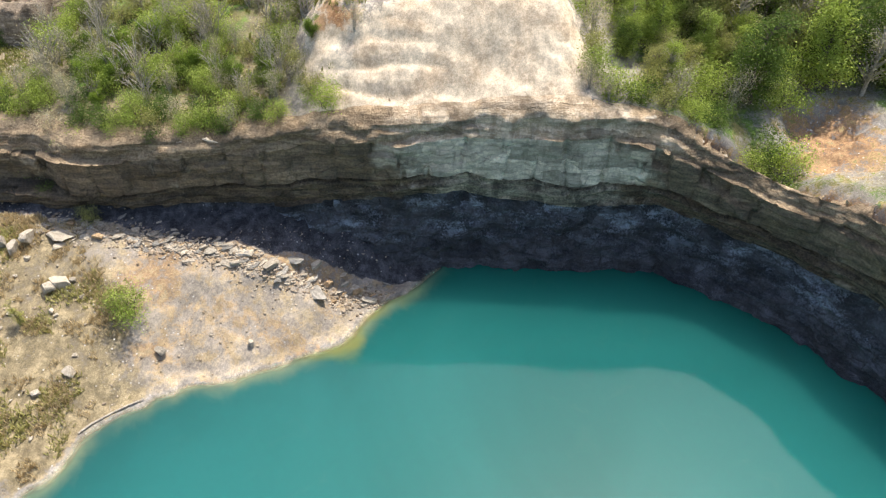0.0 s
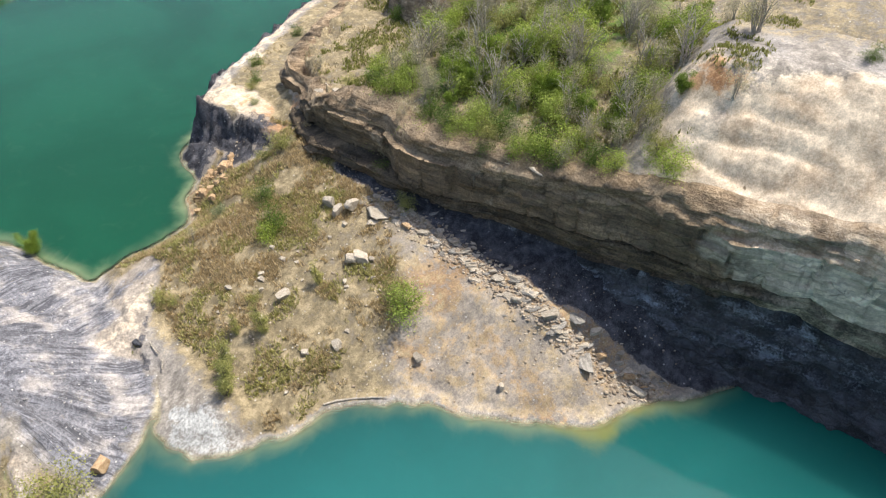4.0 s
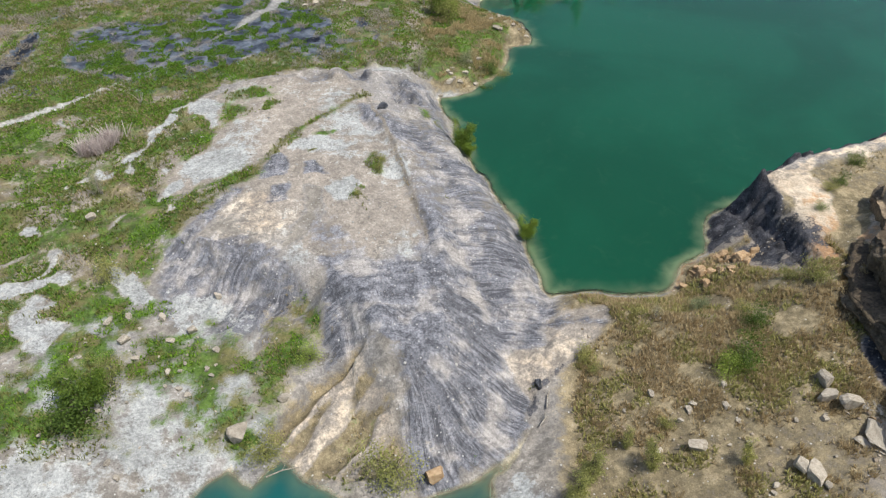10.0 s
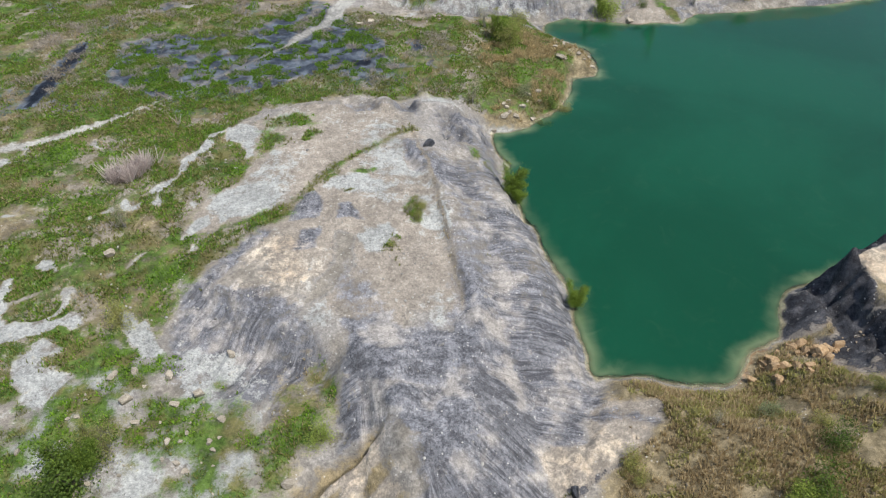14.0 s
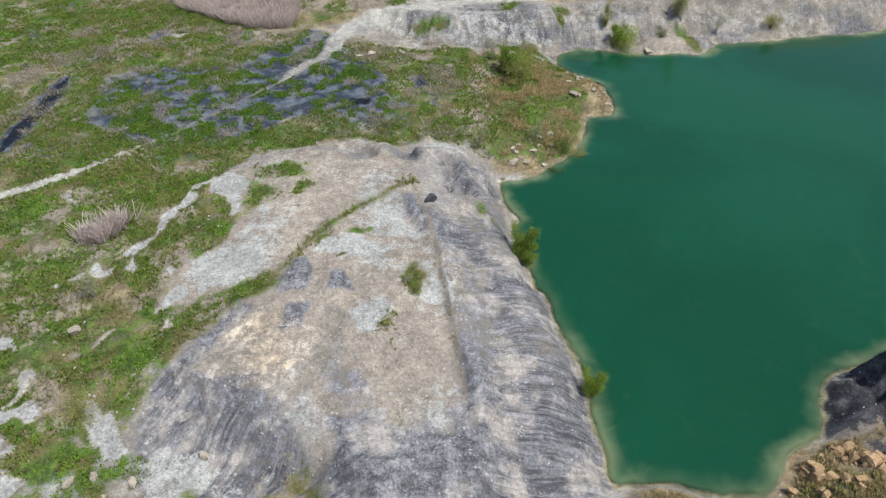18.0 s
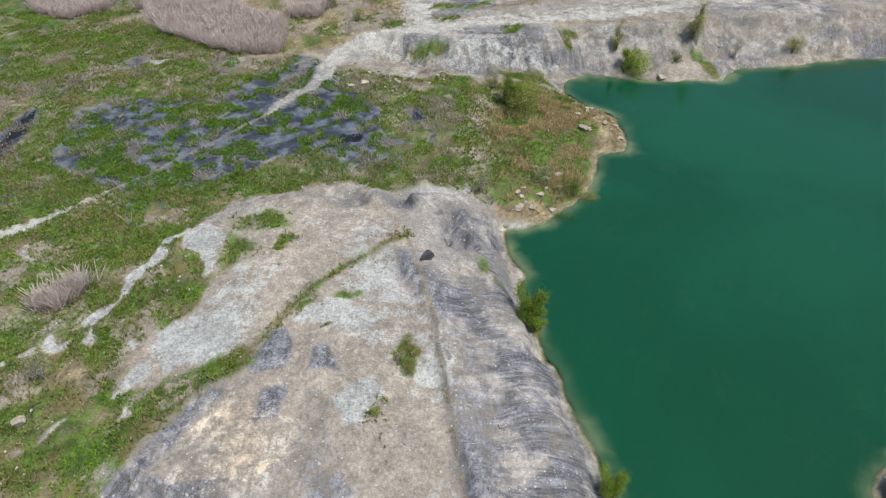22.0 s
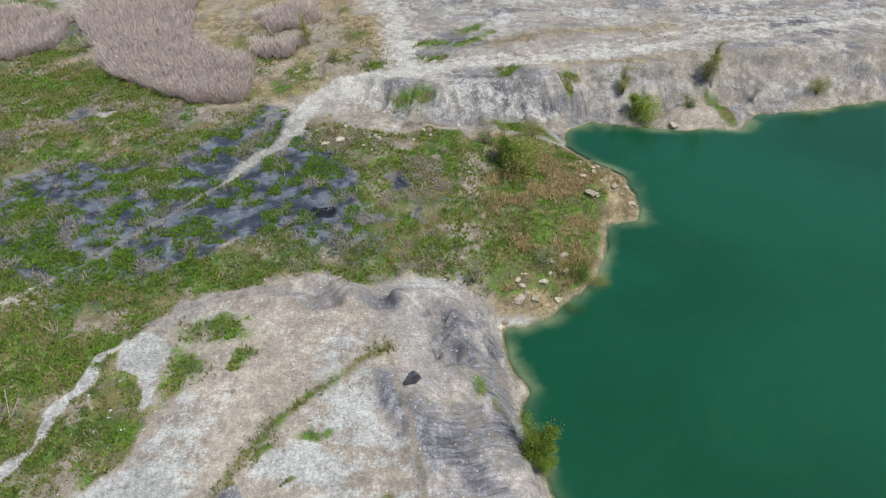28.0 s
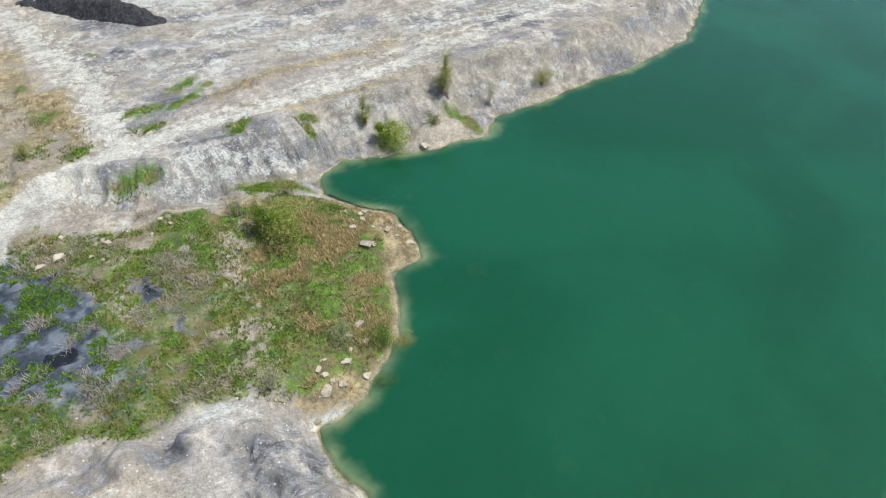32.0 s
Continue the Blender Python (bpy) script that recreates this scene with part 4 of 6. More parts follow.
streaks = smooth(0.30, 0.55, ridged(GX + 0.5 * GY, GY * 1.0 - GX * 0.5, 7, 345, 3)) * smooth(-0.1, 0.4, rough(GX, GY, 9, 346, 2)) * smooth(-22, -26, GX) * smooth(66, 60, GY) * lawn
clay = most(clay * (0.82 + 0.5 * rough(GX, GY, 2.0, 355, 3)), 0.8 * streaks)
white = most(white, clay) * (1 - damp)
tan = tan * (1 - damp)
sandy = most(above * smooth(-47, -42, GY + 2 * rough(GX, GY, 5, 349, 3)) * smooth(-15, -20, GY + 2 * rough(GX, GY, 5, 350, 3)) * smooth(14, 9, BACK + 3 * rough(GX, GY, 6, 351, 3)), 0.66 * smooth(0.0, 0.4, edge_white) * smooth(2.4, 1.0, edge_white + 0.7 * rough(GX, GY, 4, 341, 2)) * smooth(80, 65, GX), blob(40.6, 31.5, 2.8, 6.0, -8), (0.34 + 0.25 * rough(GX, GY, 4, 361, 3)) * east_slope * smooth(8, -8, GY), (0.34 + 0.2 * rough(GX, GY, 3, 364, 3)) * shape([(-20, 35.5), (-19, 41), (-15.6, 43.5), (-12, 40.5), (-11.2, 37), (-13.6, 33.5), (-17, 33)], 0.9) * (1 - damp), 0.36 * saddle * smooth(23, 20, GY), 0.46 * cream * smooth(0.6, 0.3, gully))
red = most(0.68 * blob(37.5, -68.5, 7, 6), 0.8 * blob(30, -60, 4, 2), 0.75 * above * smooth(5, 1.5, BACK) * smooth(-50, -56, GY), blob(30, 28.5, 4.2, 2.3, 25), 0.9 * blob(42.3, -22.6, 1.3, 1.6), 0.45 * blob(23, -20, 1.6, 6, -35), 0.42 * blob(20, -9, 1.5, 5, -20), 0.46 * blob(24.5, -15, 2.6, 9, -25), (0.42 + 0.3 * rough(GX, GY, 6, 352, 3)) * east_slope, 0.24 * east_slope * smooth(-4, 6, GY))
pale_flat = smooth(120, 135, GY) * smooth(-14, -6, GX)
ochre = smooth(0.1, -0.4, D) * most(0.75 + 0 * GX, blob(28, -24, 8, 7), blob(21, -14, 5, 7), blob(24, 90, 4, 6), blob(29, 29, 5, 5), blob(40, 107, 12, 4), blob(100, 130, 25, 16))
# seam debris cut to the cliff's shadow width, so the shadow is painted near-black
foot = np.interp(GY, [-30, -10, -4, 4, 12], [2.6, 3.2, 2.3, 1.0, 0.4])
coal = most(smooth(-0.6, 0.7, BACK + foot + 0.5 * rough(GX, GY, 3, 342, 2)) * (BACK < 2.2) * smooth(16, 10, GY) * smooth(-40, -20, GX), blob(33.8, 35, 2.6, 3.4), smooth(-3.4, -2.4, TA) * smooth(0.5, -0.1, TA) * on_land * smooth(6.5, 4.5, D), 0.9 * east_slope * blob(36, 27, 3, 4), 0.55 * lane([(8.2, 13.4), (9.5, 15.3), (11.9, 17.4), (13.8, 18.3)], 1.0, 0.5))
white = most(white, 0.60 * pale_flat)
flat_grey = smooth(100, 108, GY + 0.15 * GX) * smooth(-12, -4, GX)
shale = most(shale, flat_grey * np.clip(0.42 + 0.5 * rough(GX * 0.3, GY - 0.12 * GX, 3.5, 347, 4), 0, 1))
white = white * (1 - 0.45 * flat_grey * smooth(-0.1, 0.4, rough(GX * 0.25, GY - 0.1 * GX, 4.5, 348, 3)))
wet = wet * (1 - 0.7 * smooth(0.4, 0.8, track))
stain = most(damp, np.clip(0.5 + 0.55 * rough(GX * 0.32 + 0.1 * GY, GY, 3.2, 311, 4), 0, 1) * most(smooth(96, 104, GY), 0.5 * mound_top, 0.5 * white * (1 - clay)))
grass = grass * (1 - 0.8 * smooth(0.42, 0.68, wet + 0.2 * rough(GX, GY, 3.0, 321, 3))) * (1 - 0.9 * sandy) * (1 - 0.85 * smooth(0.35, 0.7, track)) * (1 - 0.75 * smooth(0.4, 0.75, clay))
grass = most(grass, 0.7 * above * smooth(-16, -8, GY) * smooth(10, 4, GY) * smooth(3, 8, BACK), smooth(170, 230, np.hypot(GX - 20, GY - 60)), 0.72 * above * smooth(-46, -54, GY) * smooth(0.8, 2.5, BACK) * (1 - red))
# the mound's painted shade shares the coal colour at part strength
coal = most(coal, 0.40 * smooth(0.3, 0.9, hollow_shade))
REEDS = most(shape([(-58, 150), (-55, 132), (-49.5, 124), (-44.5, 115.0), (-38.3, 110.8), (-31.5, 107.0), (-24.6, 107.8), (-24.4, 113), (-26, 118.6), (-33, 123), (-38, 131), (-40, 150)], 0.8),
             shape([(-72, 131), (-68, 124), (-60.8, 120), (-55.7, 125), (-58, 136), (-70, 140)], 1.0),
             blob(-22.5, 121.5, 3.2, 2.4), blob(-22, 133, 4, 4), 0.62 * blob(-36, 54.6, 3.2, 2.0, 35), 0.8 * blob(-47, 128, 6, 4))
scrub = shape([(-30, 134), (-8.2, 134), (-4.9, 117.5), (-15.1, 109.5), (-22.6, 105), (-32, 112), (-44, 116), (-60, 134), (-44, 162), (-28, 160)], 1.5)
white = white * (1 - 0.85 * scrub)
shale = shale * (1 - 0.9 * scrub)
tan = tan * (1 - 0.7 * scrub)
dry = most(dry, (0.72 + 0.35 * rough(GX, GY, 4, 356, 3)) * scrub, REEDS)
litter = most(litter, (0.36 + 0.5 * rough(GX, GY, 5, 357, 3)) * scrub, 0.8 * REEDS)
dry = dry * (1 - 0.7 * marsh)
litter = litter * (1 - 0.6 * marsh)
bare_clay = 1 - 0.92 * smooth(0.38, 0.6, clay)
litter = litter * bare_clay
grass = grass * bare_clay
dry = dry * bare_clay * (1 - 0.95 * smooth(0.3, 0.6, coal)) * (1 - 0.95 * saddle) * (1 - 0.8 * cream)
dry = dry * (1 - 0.9 * smooth(0.4, 0.7, sandy) * smooth(36, 38, GX))
# brown laid along the cream fan's gullies paints their shadows
dry = most(dry, 0.85 * cream * smooth(0.35, 0.7, gully))
red = red * (1 - saddle)
grass = grass * (1 - 0.85 * saddle) * (1 - 0.55 * cream)
shale = most(shale * (1 - 0.9 * saddle) * (1 - 0.9 * cream), 0.75 * lane([(9, 22.6), (11.6, 22.9), (15.0, 22.3), (17.2, 21.2)], 1.2, 0.7), west_face * 0.8 * smooth(0.35, 0.7, rough(GX, GY, 3.0, 353, 3) + 0.5))

# relief: gullies down the shale, hummocks on the flats
way = SHORE_L + 0.5 * rough(GX, GY, 7, 91, 2)
rill = 0.5 * ridged(way, DM * 0.05, 2.0, 92, 1) + 0.5 * ridged(way, DM * 0.07, 1.0, 93, 1)
steep_fan = smooth(0.25, 0.7, fan_all) * smooth(-0.5, 2.0, DM) * smooth(12, 9, DM) * smooth(0.2, 1.5, D) * smooth(-10, -7, GX)
Z = Z - (0.5 - 0.34 * smooth(33, 40, GY)) * (1 - rill) * steep_fan
way2 = EDGE_M + 0.6 * rough(GX, GY, 4, 94, 2)
rill2 = 0.5 * ridged(way2, DM * 0.10, 1.7, 95, 1) + 0.5 * ridged(way2, DM * 0.1, 0.9, 96, 1)
steep_west = smooth(-0.3, 1.5, DM) * smooth(9, 6, DM) * np.maximum(west_face, smooth(24, 18, GY)) * (D > 0.3) * (GX < 0)
Z = Z - 0.45 * (1 - rill2) * steep_west * (1 - steep_fan)
run_off = smooth(0.3, 0.8, cream) * smooth(0.3, 1.5, D)
Z = Z - 0.8 * gully * run_off
Z = Z - 0.55 * (1 - ridged((GX + 2 * GY) * 0.45 + 0.6 * rough(GX, GY, 4, 143, 2), (2 * GX - GY) * 0.04, 1.7, 144, 3)) * east_slope * smooth(2, -8, GY) * smooth(0.3, 1.5, D)
PA = area(GX + 0.8 * rough(GX, GY, 5, 78, 2), GY + 0.8 * rough(GX, GY, 5, 79, 2), PLATEAU)
bluff = smooth(0.2, 1.0, D) * smooth(-7.2, -5.5, PA) * smooth(0.8, -0.3, PA) * smooth(-13, -8, GX) * (1 - smooth(112, 114.5, GY) * smooth(0, -4, GX))
shale = most(shale, 0.30 * bluff * (1 - 0.8 * smooth(0.3, 0.7, blob(36.5, 108, 4, 6, 10))))
_, _, CREST_L = near(GX, GY, PLATEAU[:16])
WAY_DOWN = np.where(bluff > 0.05, CREST_L + 0.6 * rough(GX, GY, 5, 111), np.where((west_face > fan) | (WX < -8), way2, way))
DOWN = np.where(bluff > 0.05, -PA, DM)
for hx, hy, hr, hh in ((-4.3, 26.0, 2.5, 0.7), (-3.4, 22.0, 2.1, 0.7), (-2.8, 18.8, 1.9, 0.6), (-7.0, 27.2, 1.7, 0.5), (3.6, 65.6, 3.4, 1.5), (1.8, 68.8, 1.8, 0.9), (-2.6, 69.6, 1.7, 1.0), (-7, 69.5, 2.4, 0.8), (-2.4, 73.0, 1.2, 0.7)):
    Z = Z + hh * smooth(1.0, 0.35, np.hypot(GX - hx, GY - hy) / hr + 0.15 * rough(GX, GY, 1.5, 98, 2)) * smooth(0.5, 2, D)
Z = Z + (0.45 * rough(GX, GY, 3.0, 99, 2) - 0.75 * (1 - ridged(np.arctan2(GY - 66, GX - 1) * 6, np.hypot(GX - 1, GY - 66) * 0.3, 1.5, 137, 2))) * smooth(0.3, 0.7, nose) * smooth(0.5, 2, D)
crest, crest_side, _ = near(GX + 0.5 * rough(GX, GY, 3, 145, 3), GY, [(-5.0, 61), (-3.2, 57.5), (-1.8, 53.6), (-0.4, 48.7), (0.8, 43.2), (1.8, 37.5), (2.2, 31), (3.2, 25)])
east_of = crest * -crest_side
Z = Z - (0.45 * smooth(-0.1, 0.9, east_of) * np.exp(-np.maximum(east_of, 0) / 6) - 0.2 * np.exp(-((east_of + 0.5) / 0.7) ** 2)) * smooth(26, 31, GY) * smooth(63, 59, GY) * smooth(0.5, 2.5, D) * (np.abs(east_of) < 25)
Z = Z + (0.11 * rough(GX, GY, 1.7, 101, 3) + 0.05 * rough(GX, GY, 0.6, 103, 2)) * smooth(0.1, 1.2, D) * (1 - 0.6 * smooth(0.4, 0.8, track))
Z = Z + 0.16 * np.maximum(rough(GX, GY, 1.1, 107, 2), 0) * smooth(0.3, 0.7, grass) * smooth(0.5, 2, D)
bank = bluff * smooth(-7.0, -4.5, PA)
Z = Z + bank * 0.8 * rough(GX, GY * 0.6, 6, 138, 3)
Z = Z - 1.15 * (1 - ridged(CREST_L + 0.8 * rough(GX, GY, 5, 111), GY * 0.12, 2.4, 112, 3)) * bank
Z = Z - 0.10 * smooth(0.55, 0.9, wet) - 0.08 * smooth(0.4, 0.8, track)
ledges = smooth(0.3, 0.8, sandy) * above * smooth(-15, -20, GY) * smooth(10, 6, BACK + 1.5 * rough(GX, GY, 6, 133, 2))
steps = Z + 0.8 * rough(GX, GY * 0.45, 5, 131, 3)
tread = np.abs((steps / 1.7) % 1 - 0.5) * 2
Z = Z + ledges * (0.34 * smooth(0.15, 0.5, tread) - 0.15) * smooth(-0.1, 0.5, rough(GX, GY * 0.5, 6, 132, 2)) + 0.12 * ledges * ridged(GX, GY * 0.5, 1.4, 134, 2)
crags = smooth(-3.2, -2.2, TA) * smooth(0.2, -0.3, TA) * (D > 0.2)
scoured = above * smooth(0.4, 0.7, red) * (GY < -40)
Z = Z - 1.6 * scoured * (1 - ridged(GX + 0.6 * GY, GY * 0.35, 3.2, 139, 3))
chunk = lattice(np.floor(GX / 0.9 + 0.6 * rough(GX, GY, 2, 122, 2)), np.floor(GY / 0.9 + 0.6 * rough(GX, GY, 2, 123, 2)), 124)
Z = Z + crags * (0.5 * rough(GX, GY, 1.6, 121, 3) + 1.1 * (chunk - 0.5))

ground = soften(part("ground", (np.stack([GX, GY, Z], -1).reshape(-1, 3), grid_faces(len(ys), len(xs))), GROUND))
tagged(ground, "bare quarry ground of pale spoil, grey shale, clay and weeds", "ground", kind="structure")
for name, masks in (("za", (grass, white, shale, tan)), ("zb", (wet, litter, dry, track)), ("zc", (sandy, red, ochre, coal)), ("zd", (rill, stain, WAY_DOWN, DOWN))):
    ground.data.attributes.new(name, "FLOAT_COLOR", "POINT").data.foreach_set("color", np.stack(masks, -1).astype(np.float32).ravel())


def height(x, y):
    """The height of the ground sheet at a place, or at arrays of places."""
    x, y = np.asarray(x, float), np.asarray(y, float)
    i, j = np.clip(np.searchsorted(xs, x) - 1, 0, len(xs) - 2), np.clip(np.searchsorted(ys, y) - 1, 0, len(ys) - 2)
    u, v = (x - xs[i]) / (xs[i + 1] - xs[i]), (y - ys[j]) / (ys[j + 1] - ys[j])
    return (Z[j, i] * (1 - u) + Z[j, i + 1] * u) * (1 - v) + (Z[j + 1, i] * (1 - u) + Z[j + 1, i + 1] * u) * v


def sample(field, x, y):
    i, j = np.clip(np.searchsorted(xs, x), 0, len(xs) - 1), np.clip(np.searchsorted(ys, y), 0, len(ys) - 1)
    return field[j, i]


# ---- water ----
def sheet(name, x0, x1, y0, y1, step, distance, green, label):
    wx, wy = np.meshgrid(np.arange(x0, x1 + step, step), np.arange(y0, y1 + step, step))
    ob = part(name, (np.stack([wx, wy, np.zeros_like(wx)], -1).reshape(-1, 3), grid_faces(*wx.shape)), WATER)
    d = area(wx + 0.35 * rough(wx, wy, 2.2, 5, 2), wy + 0.35 * rough(wx, wy, 2.2, 9, 2), distance)
    deep = np.clip(np.maximum(d, 0) / 2.4, 0, 1)
    bloom = np.clip(np.exp(-((wx - 26) ** 2 + (wy + 22.5) ** 2) / 34) * smooth(3.2, 0.3, np.maximum(d, 0) + 1.2 * rough(wx, wy, 2.6, 13, 3)), 0, 1)
    ob.data.attributes.new("deep", "FLOAT_COLOR", "POINT").data.foreach_set("color", np.stack([deep, np.full_like(d, green), bloom, deep * 0 + 1], -1).astype(np.float32).ravel())
    return tagged(ob, label, "water", kind="structure")


sheet("water_pool", -64, 41, -88, 15.0, 0.7, BASIN, 0.0, "small still teal pool under the rock cliff")
sheet("water_lake", 5, 245, 15.7, 210, 0.8, LAKE, 1.0, "large still green quarry lake with ochre shallows")


# ---- cliff: beds of rock one above the other along the rim ----
cliff = tagged(new("cliff"), "layered sandstone cliff over a dark undercut coal seam", "cliff", kind="structure")
first, last = np.searchsorted(RIM_WAY, 40), np.searchsorted(RIM_WAY, RIM_WAY[-1] - 95)
CW = np.arange(RIM_WAY[first], RIM_WAY[last], 0.2)
CX, CY, CT = (np.interp(CW, RIM_WAY, RIM[:, k]) for k in range(3))
tx, ty = np.gradient(CX), np.gradient(CY)
OUTX, OUTY = ty / np.hypot(tx, ty), -tx / np.hypot(tx, ty)     # towards the pool
THICK = CT / 16.5
SAG = 1.3 * rough(CW, CW * 0, 17, 200, 2) + 0.35 * rough(CW, CW * 0, 5, 208, 2)
BROKEN = np.maximum(smooth(-46, -52, CY), smooth(2, 9, CY))      # where the face is more ruined


SET = 2.3 * smooth(2, 8, CY) * smooth(30, 24, CY) * smooth(60, 45, CX)   # upper beds stand back
RAGGED = 0.25 + 0.9 * grain(CW, CW * 0, 9, 231)


def split(size, lift, seed, layer):
    """Upright joints: which block each place along the cliff belongs to, and how near its joint is."""
    u = CW / size + 0.45 * rough(CW, CW * 0 + layer * 3.7, size * 1.7, seed, 2) + lift * lattice(layer + 0 * CW, CW * 0, seed + 1)
    return np.floor(u), np.minimum(u - np.floor(u), np.ceil(u) - u) * size


def face(s):
    """How far the rock stands out at a depth of s in its beds."""
    bulge = 0.75 * rough(CW, CW * 0 + s * 0.45, 8.0, 211, 3)
    grit = 0.07 * rough(CW, CW * 0 + s * 1.5, 0.8, 212, 2)
    if s < 1.7:
        layer = np.floor(s / 0.34 + 0.9 * rough(CW, CW * 0, 9, 213, 2))
        block, joint = split(1.9, 1.0, 214, layer)
        plate = RAGGED * rough(CW, CW * 0 + layer * 1.7, 4.5, 215, 3) + 0.35 * (lattice(block, layer, 216) - 0.5)
        out = -0.55 + 0.34 * s + 0.5 * plate - 0.12 * smooth(0.14, 0.04, joint) + bulge * 0.5 - SET
    elif s < 5.3:
        layer = np.floor((s - 1.7) / 1.35 + 0.35 * rough(CW, CW * 0, 6, 216, 2))
        block, joint = split(3.1, 0.25, 217, layer)
        out = 0.12 + (0.42 + 0.7 * BROKEN) * (lattice(block, layer, 218) - 0.5) + bulge - 0.28 * smooth(0.16, 0.05, joint) - SET
    elif s < 8.4:
        layer = np.floor(s / 0.5 + 0.8 * rough(CW, CW * 0, 7, 219, 2))
        block, joint = split(4.2, 1.0, 220, layer)
        out = -0.15 - 1.2 * float(smooth(5.9, 5.5, s)) - 0.26 * (s - 5.3) + 1.25 * (lattice(layer, layer * 0, 221) - 0.5) * (0.5 + 0.5 * rough(CW, CW * 0 + layer, 6, 222, 2)) + 0.5 * (lattice(block, layer, 223) - 0.5) + bulge
    else:
        layer = np.floor(s / 0.8 + 0.5 * rough(CW, CW * 0, 5, 224, 2))
        block, joint = split(1.3, 1.0, 225, layer)
        out = -1.55 + 0.26 * (s - 8.4) + 0.45 * (lattice(block, layer, 227) - 0.5) + bulge * 0.8 + 0.35 * rough(CW, CW * 0 + s, 1.5, 228, 3)
    return out + grit


def bed(name, material, s0, s1, label, back_rows=False):
    pts = []
    if back_rows:
        for o, lift in ((-3.6, -0.4), (-2.8, -0.12), (-2.4, 0.03), (-2.0, 0.05)):
            far = min(o, -2.5) - SET
            pts.append(np.stack([CX + OUTX * (o - SET), CY + OUTY * (o - SET), height(CX + OUTX * far, CY + OUTY * far) + lift], -1))
    for s in np.arange(s0, s1 + 0.05, 0.17):
        out = face(s)
        z = CT - s * THICK + SAG * THICK * float(smooth(0.6, 4.0, s) * smooth(16, 11, s)) + 0.12 * rough(CW, CW * 0 + s, 2.2, 229, 2) * float(smooth(0.0, 0.5, s))
        pts.append(np.stack([CX + OUTX * out, CY + OUTY * out, z], -1))
    return part(name, (np.array(pts).reshape(-1, 3), grid_faces(len(pts), len(CW))[:, ::-1]), material, cliff, label)


bed("cap", CAPROCK, 0.0, 1.7, "weathered tan broken blocks along the cliff top", True)
bed("sandstone_bed", SANDSTONE, 1.7, 5.27, "massive jointed grey-brown sandstone bed")
bed("ledge_bed", LEDGE, 5.27, 8.33, "thin dark overhanging rock ledges")
bed("seam_bed", SEAM, 8.33, 18.0, "black coal and blue-grey shale seam")


# ---- builders for plants and stones ----
def tube(points, radii, sides=5):
    """A tapered stem along points."""
    points, rings = np.array(points, float), []
    for k, p in enumerate(points):
        way = points[min(k + 1, len(points) - 1)] - points[max(k - 1, 0)]
        way = way / (np.linalg.norm(way) + 1e-9)
        u = np.cross(way, (0.31, 0.95, 0.1))
        u /= np.linalg.norm(u)
        v = np.cross(way, u)
        a = np.arange(sides) * 2 * math.pi / sides
        rings.append(p + radii[k] * (np.cos(a)[:, None] * u + np.sin(a)[:, None] * v))
    n, i = len(points), np.arange(sides)
    faces = [np.stack([k * sides + i, k * sides + (i + 1) % sides, (k + 1) * sides + (i + 1) % sides, (k + 1) * sides + i], -1) for k in range(n - 1)]
    return np.vstack(rings), np.vstack(faces)


def joined(pieces):
    points, faces, n = [], [], 0
    for p, f in pieces:
        points.append(p), faces.append(f + n)
        n += len(p)
    return np.vstack(points), np.vstack(faces)


def leaf_quads(centres, sizes, rng, droop=0.3, narrow=0.55):
    """One bent four-cornered leaf at every centre, turned at random."""
    n = len(centres)
    way = rng.normal(size=(n, 3))
    way[:, 2] = way[:, 2] * 0.6 - droop
    way /= np.linalg.norm(way, axis=1)[:, None]
    across = np.cross(way, rng.normal(size=(n, 3)))
    across /= np.linalg.norm(across, axis=1)[:, None]
    s = sizes[:, None]
    pts = np.stack([centres - way * s * 0.5, centres + across * s * narrow * 0.5, centres + way * s * 0.5, centres - across * s * narrow * 0.5], 1)
    return pts.reshape(-1, 3), np.arange(4 * n).reshape(n, 4)


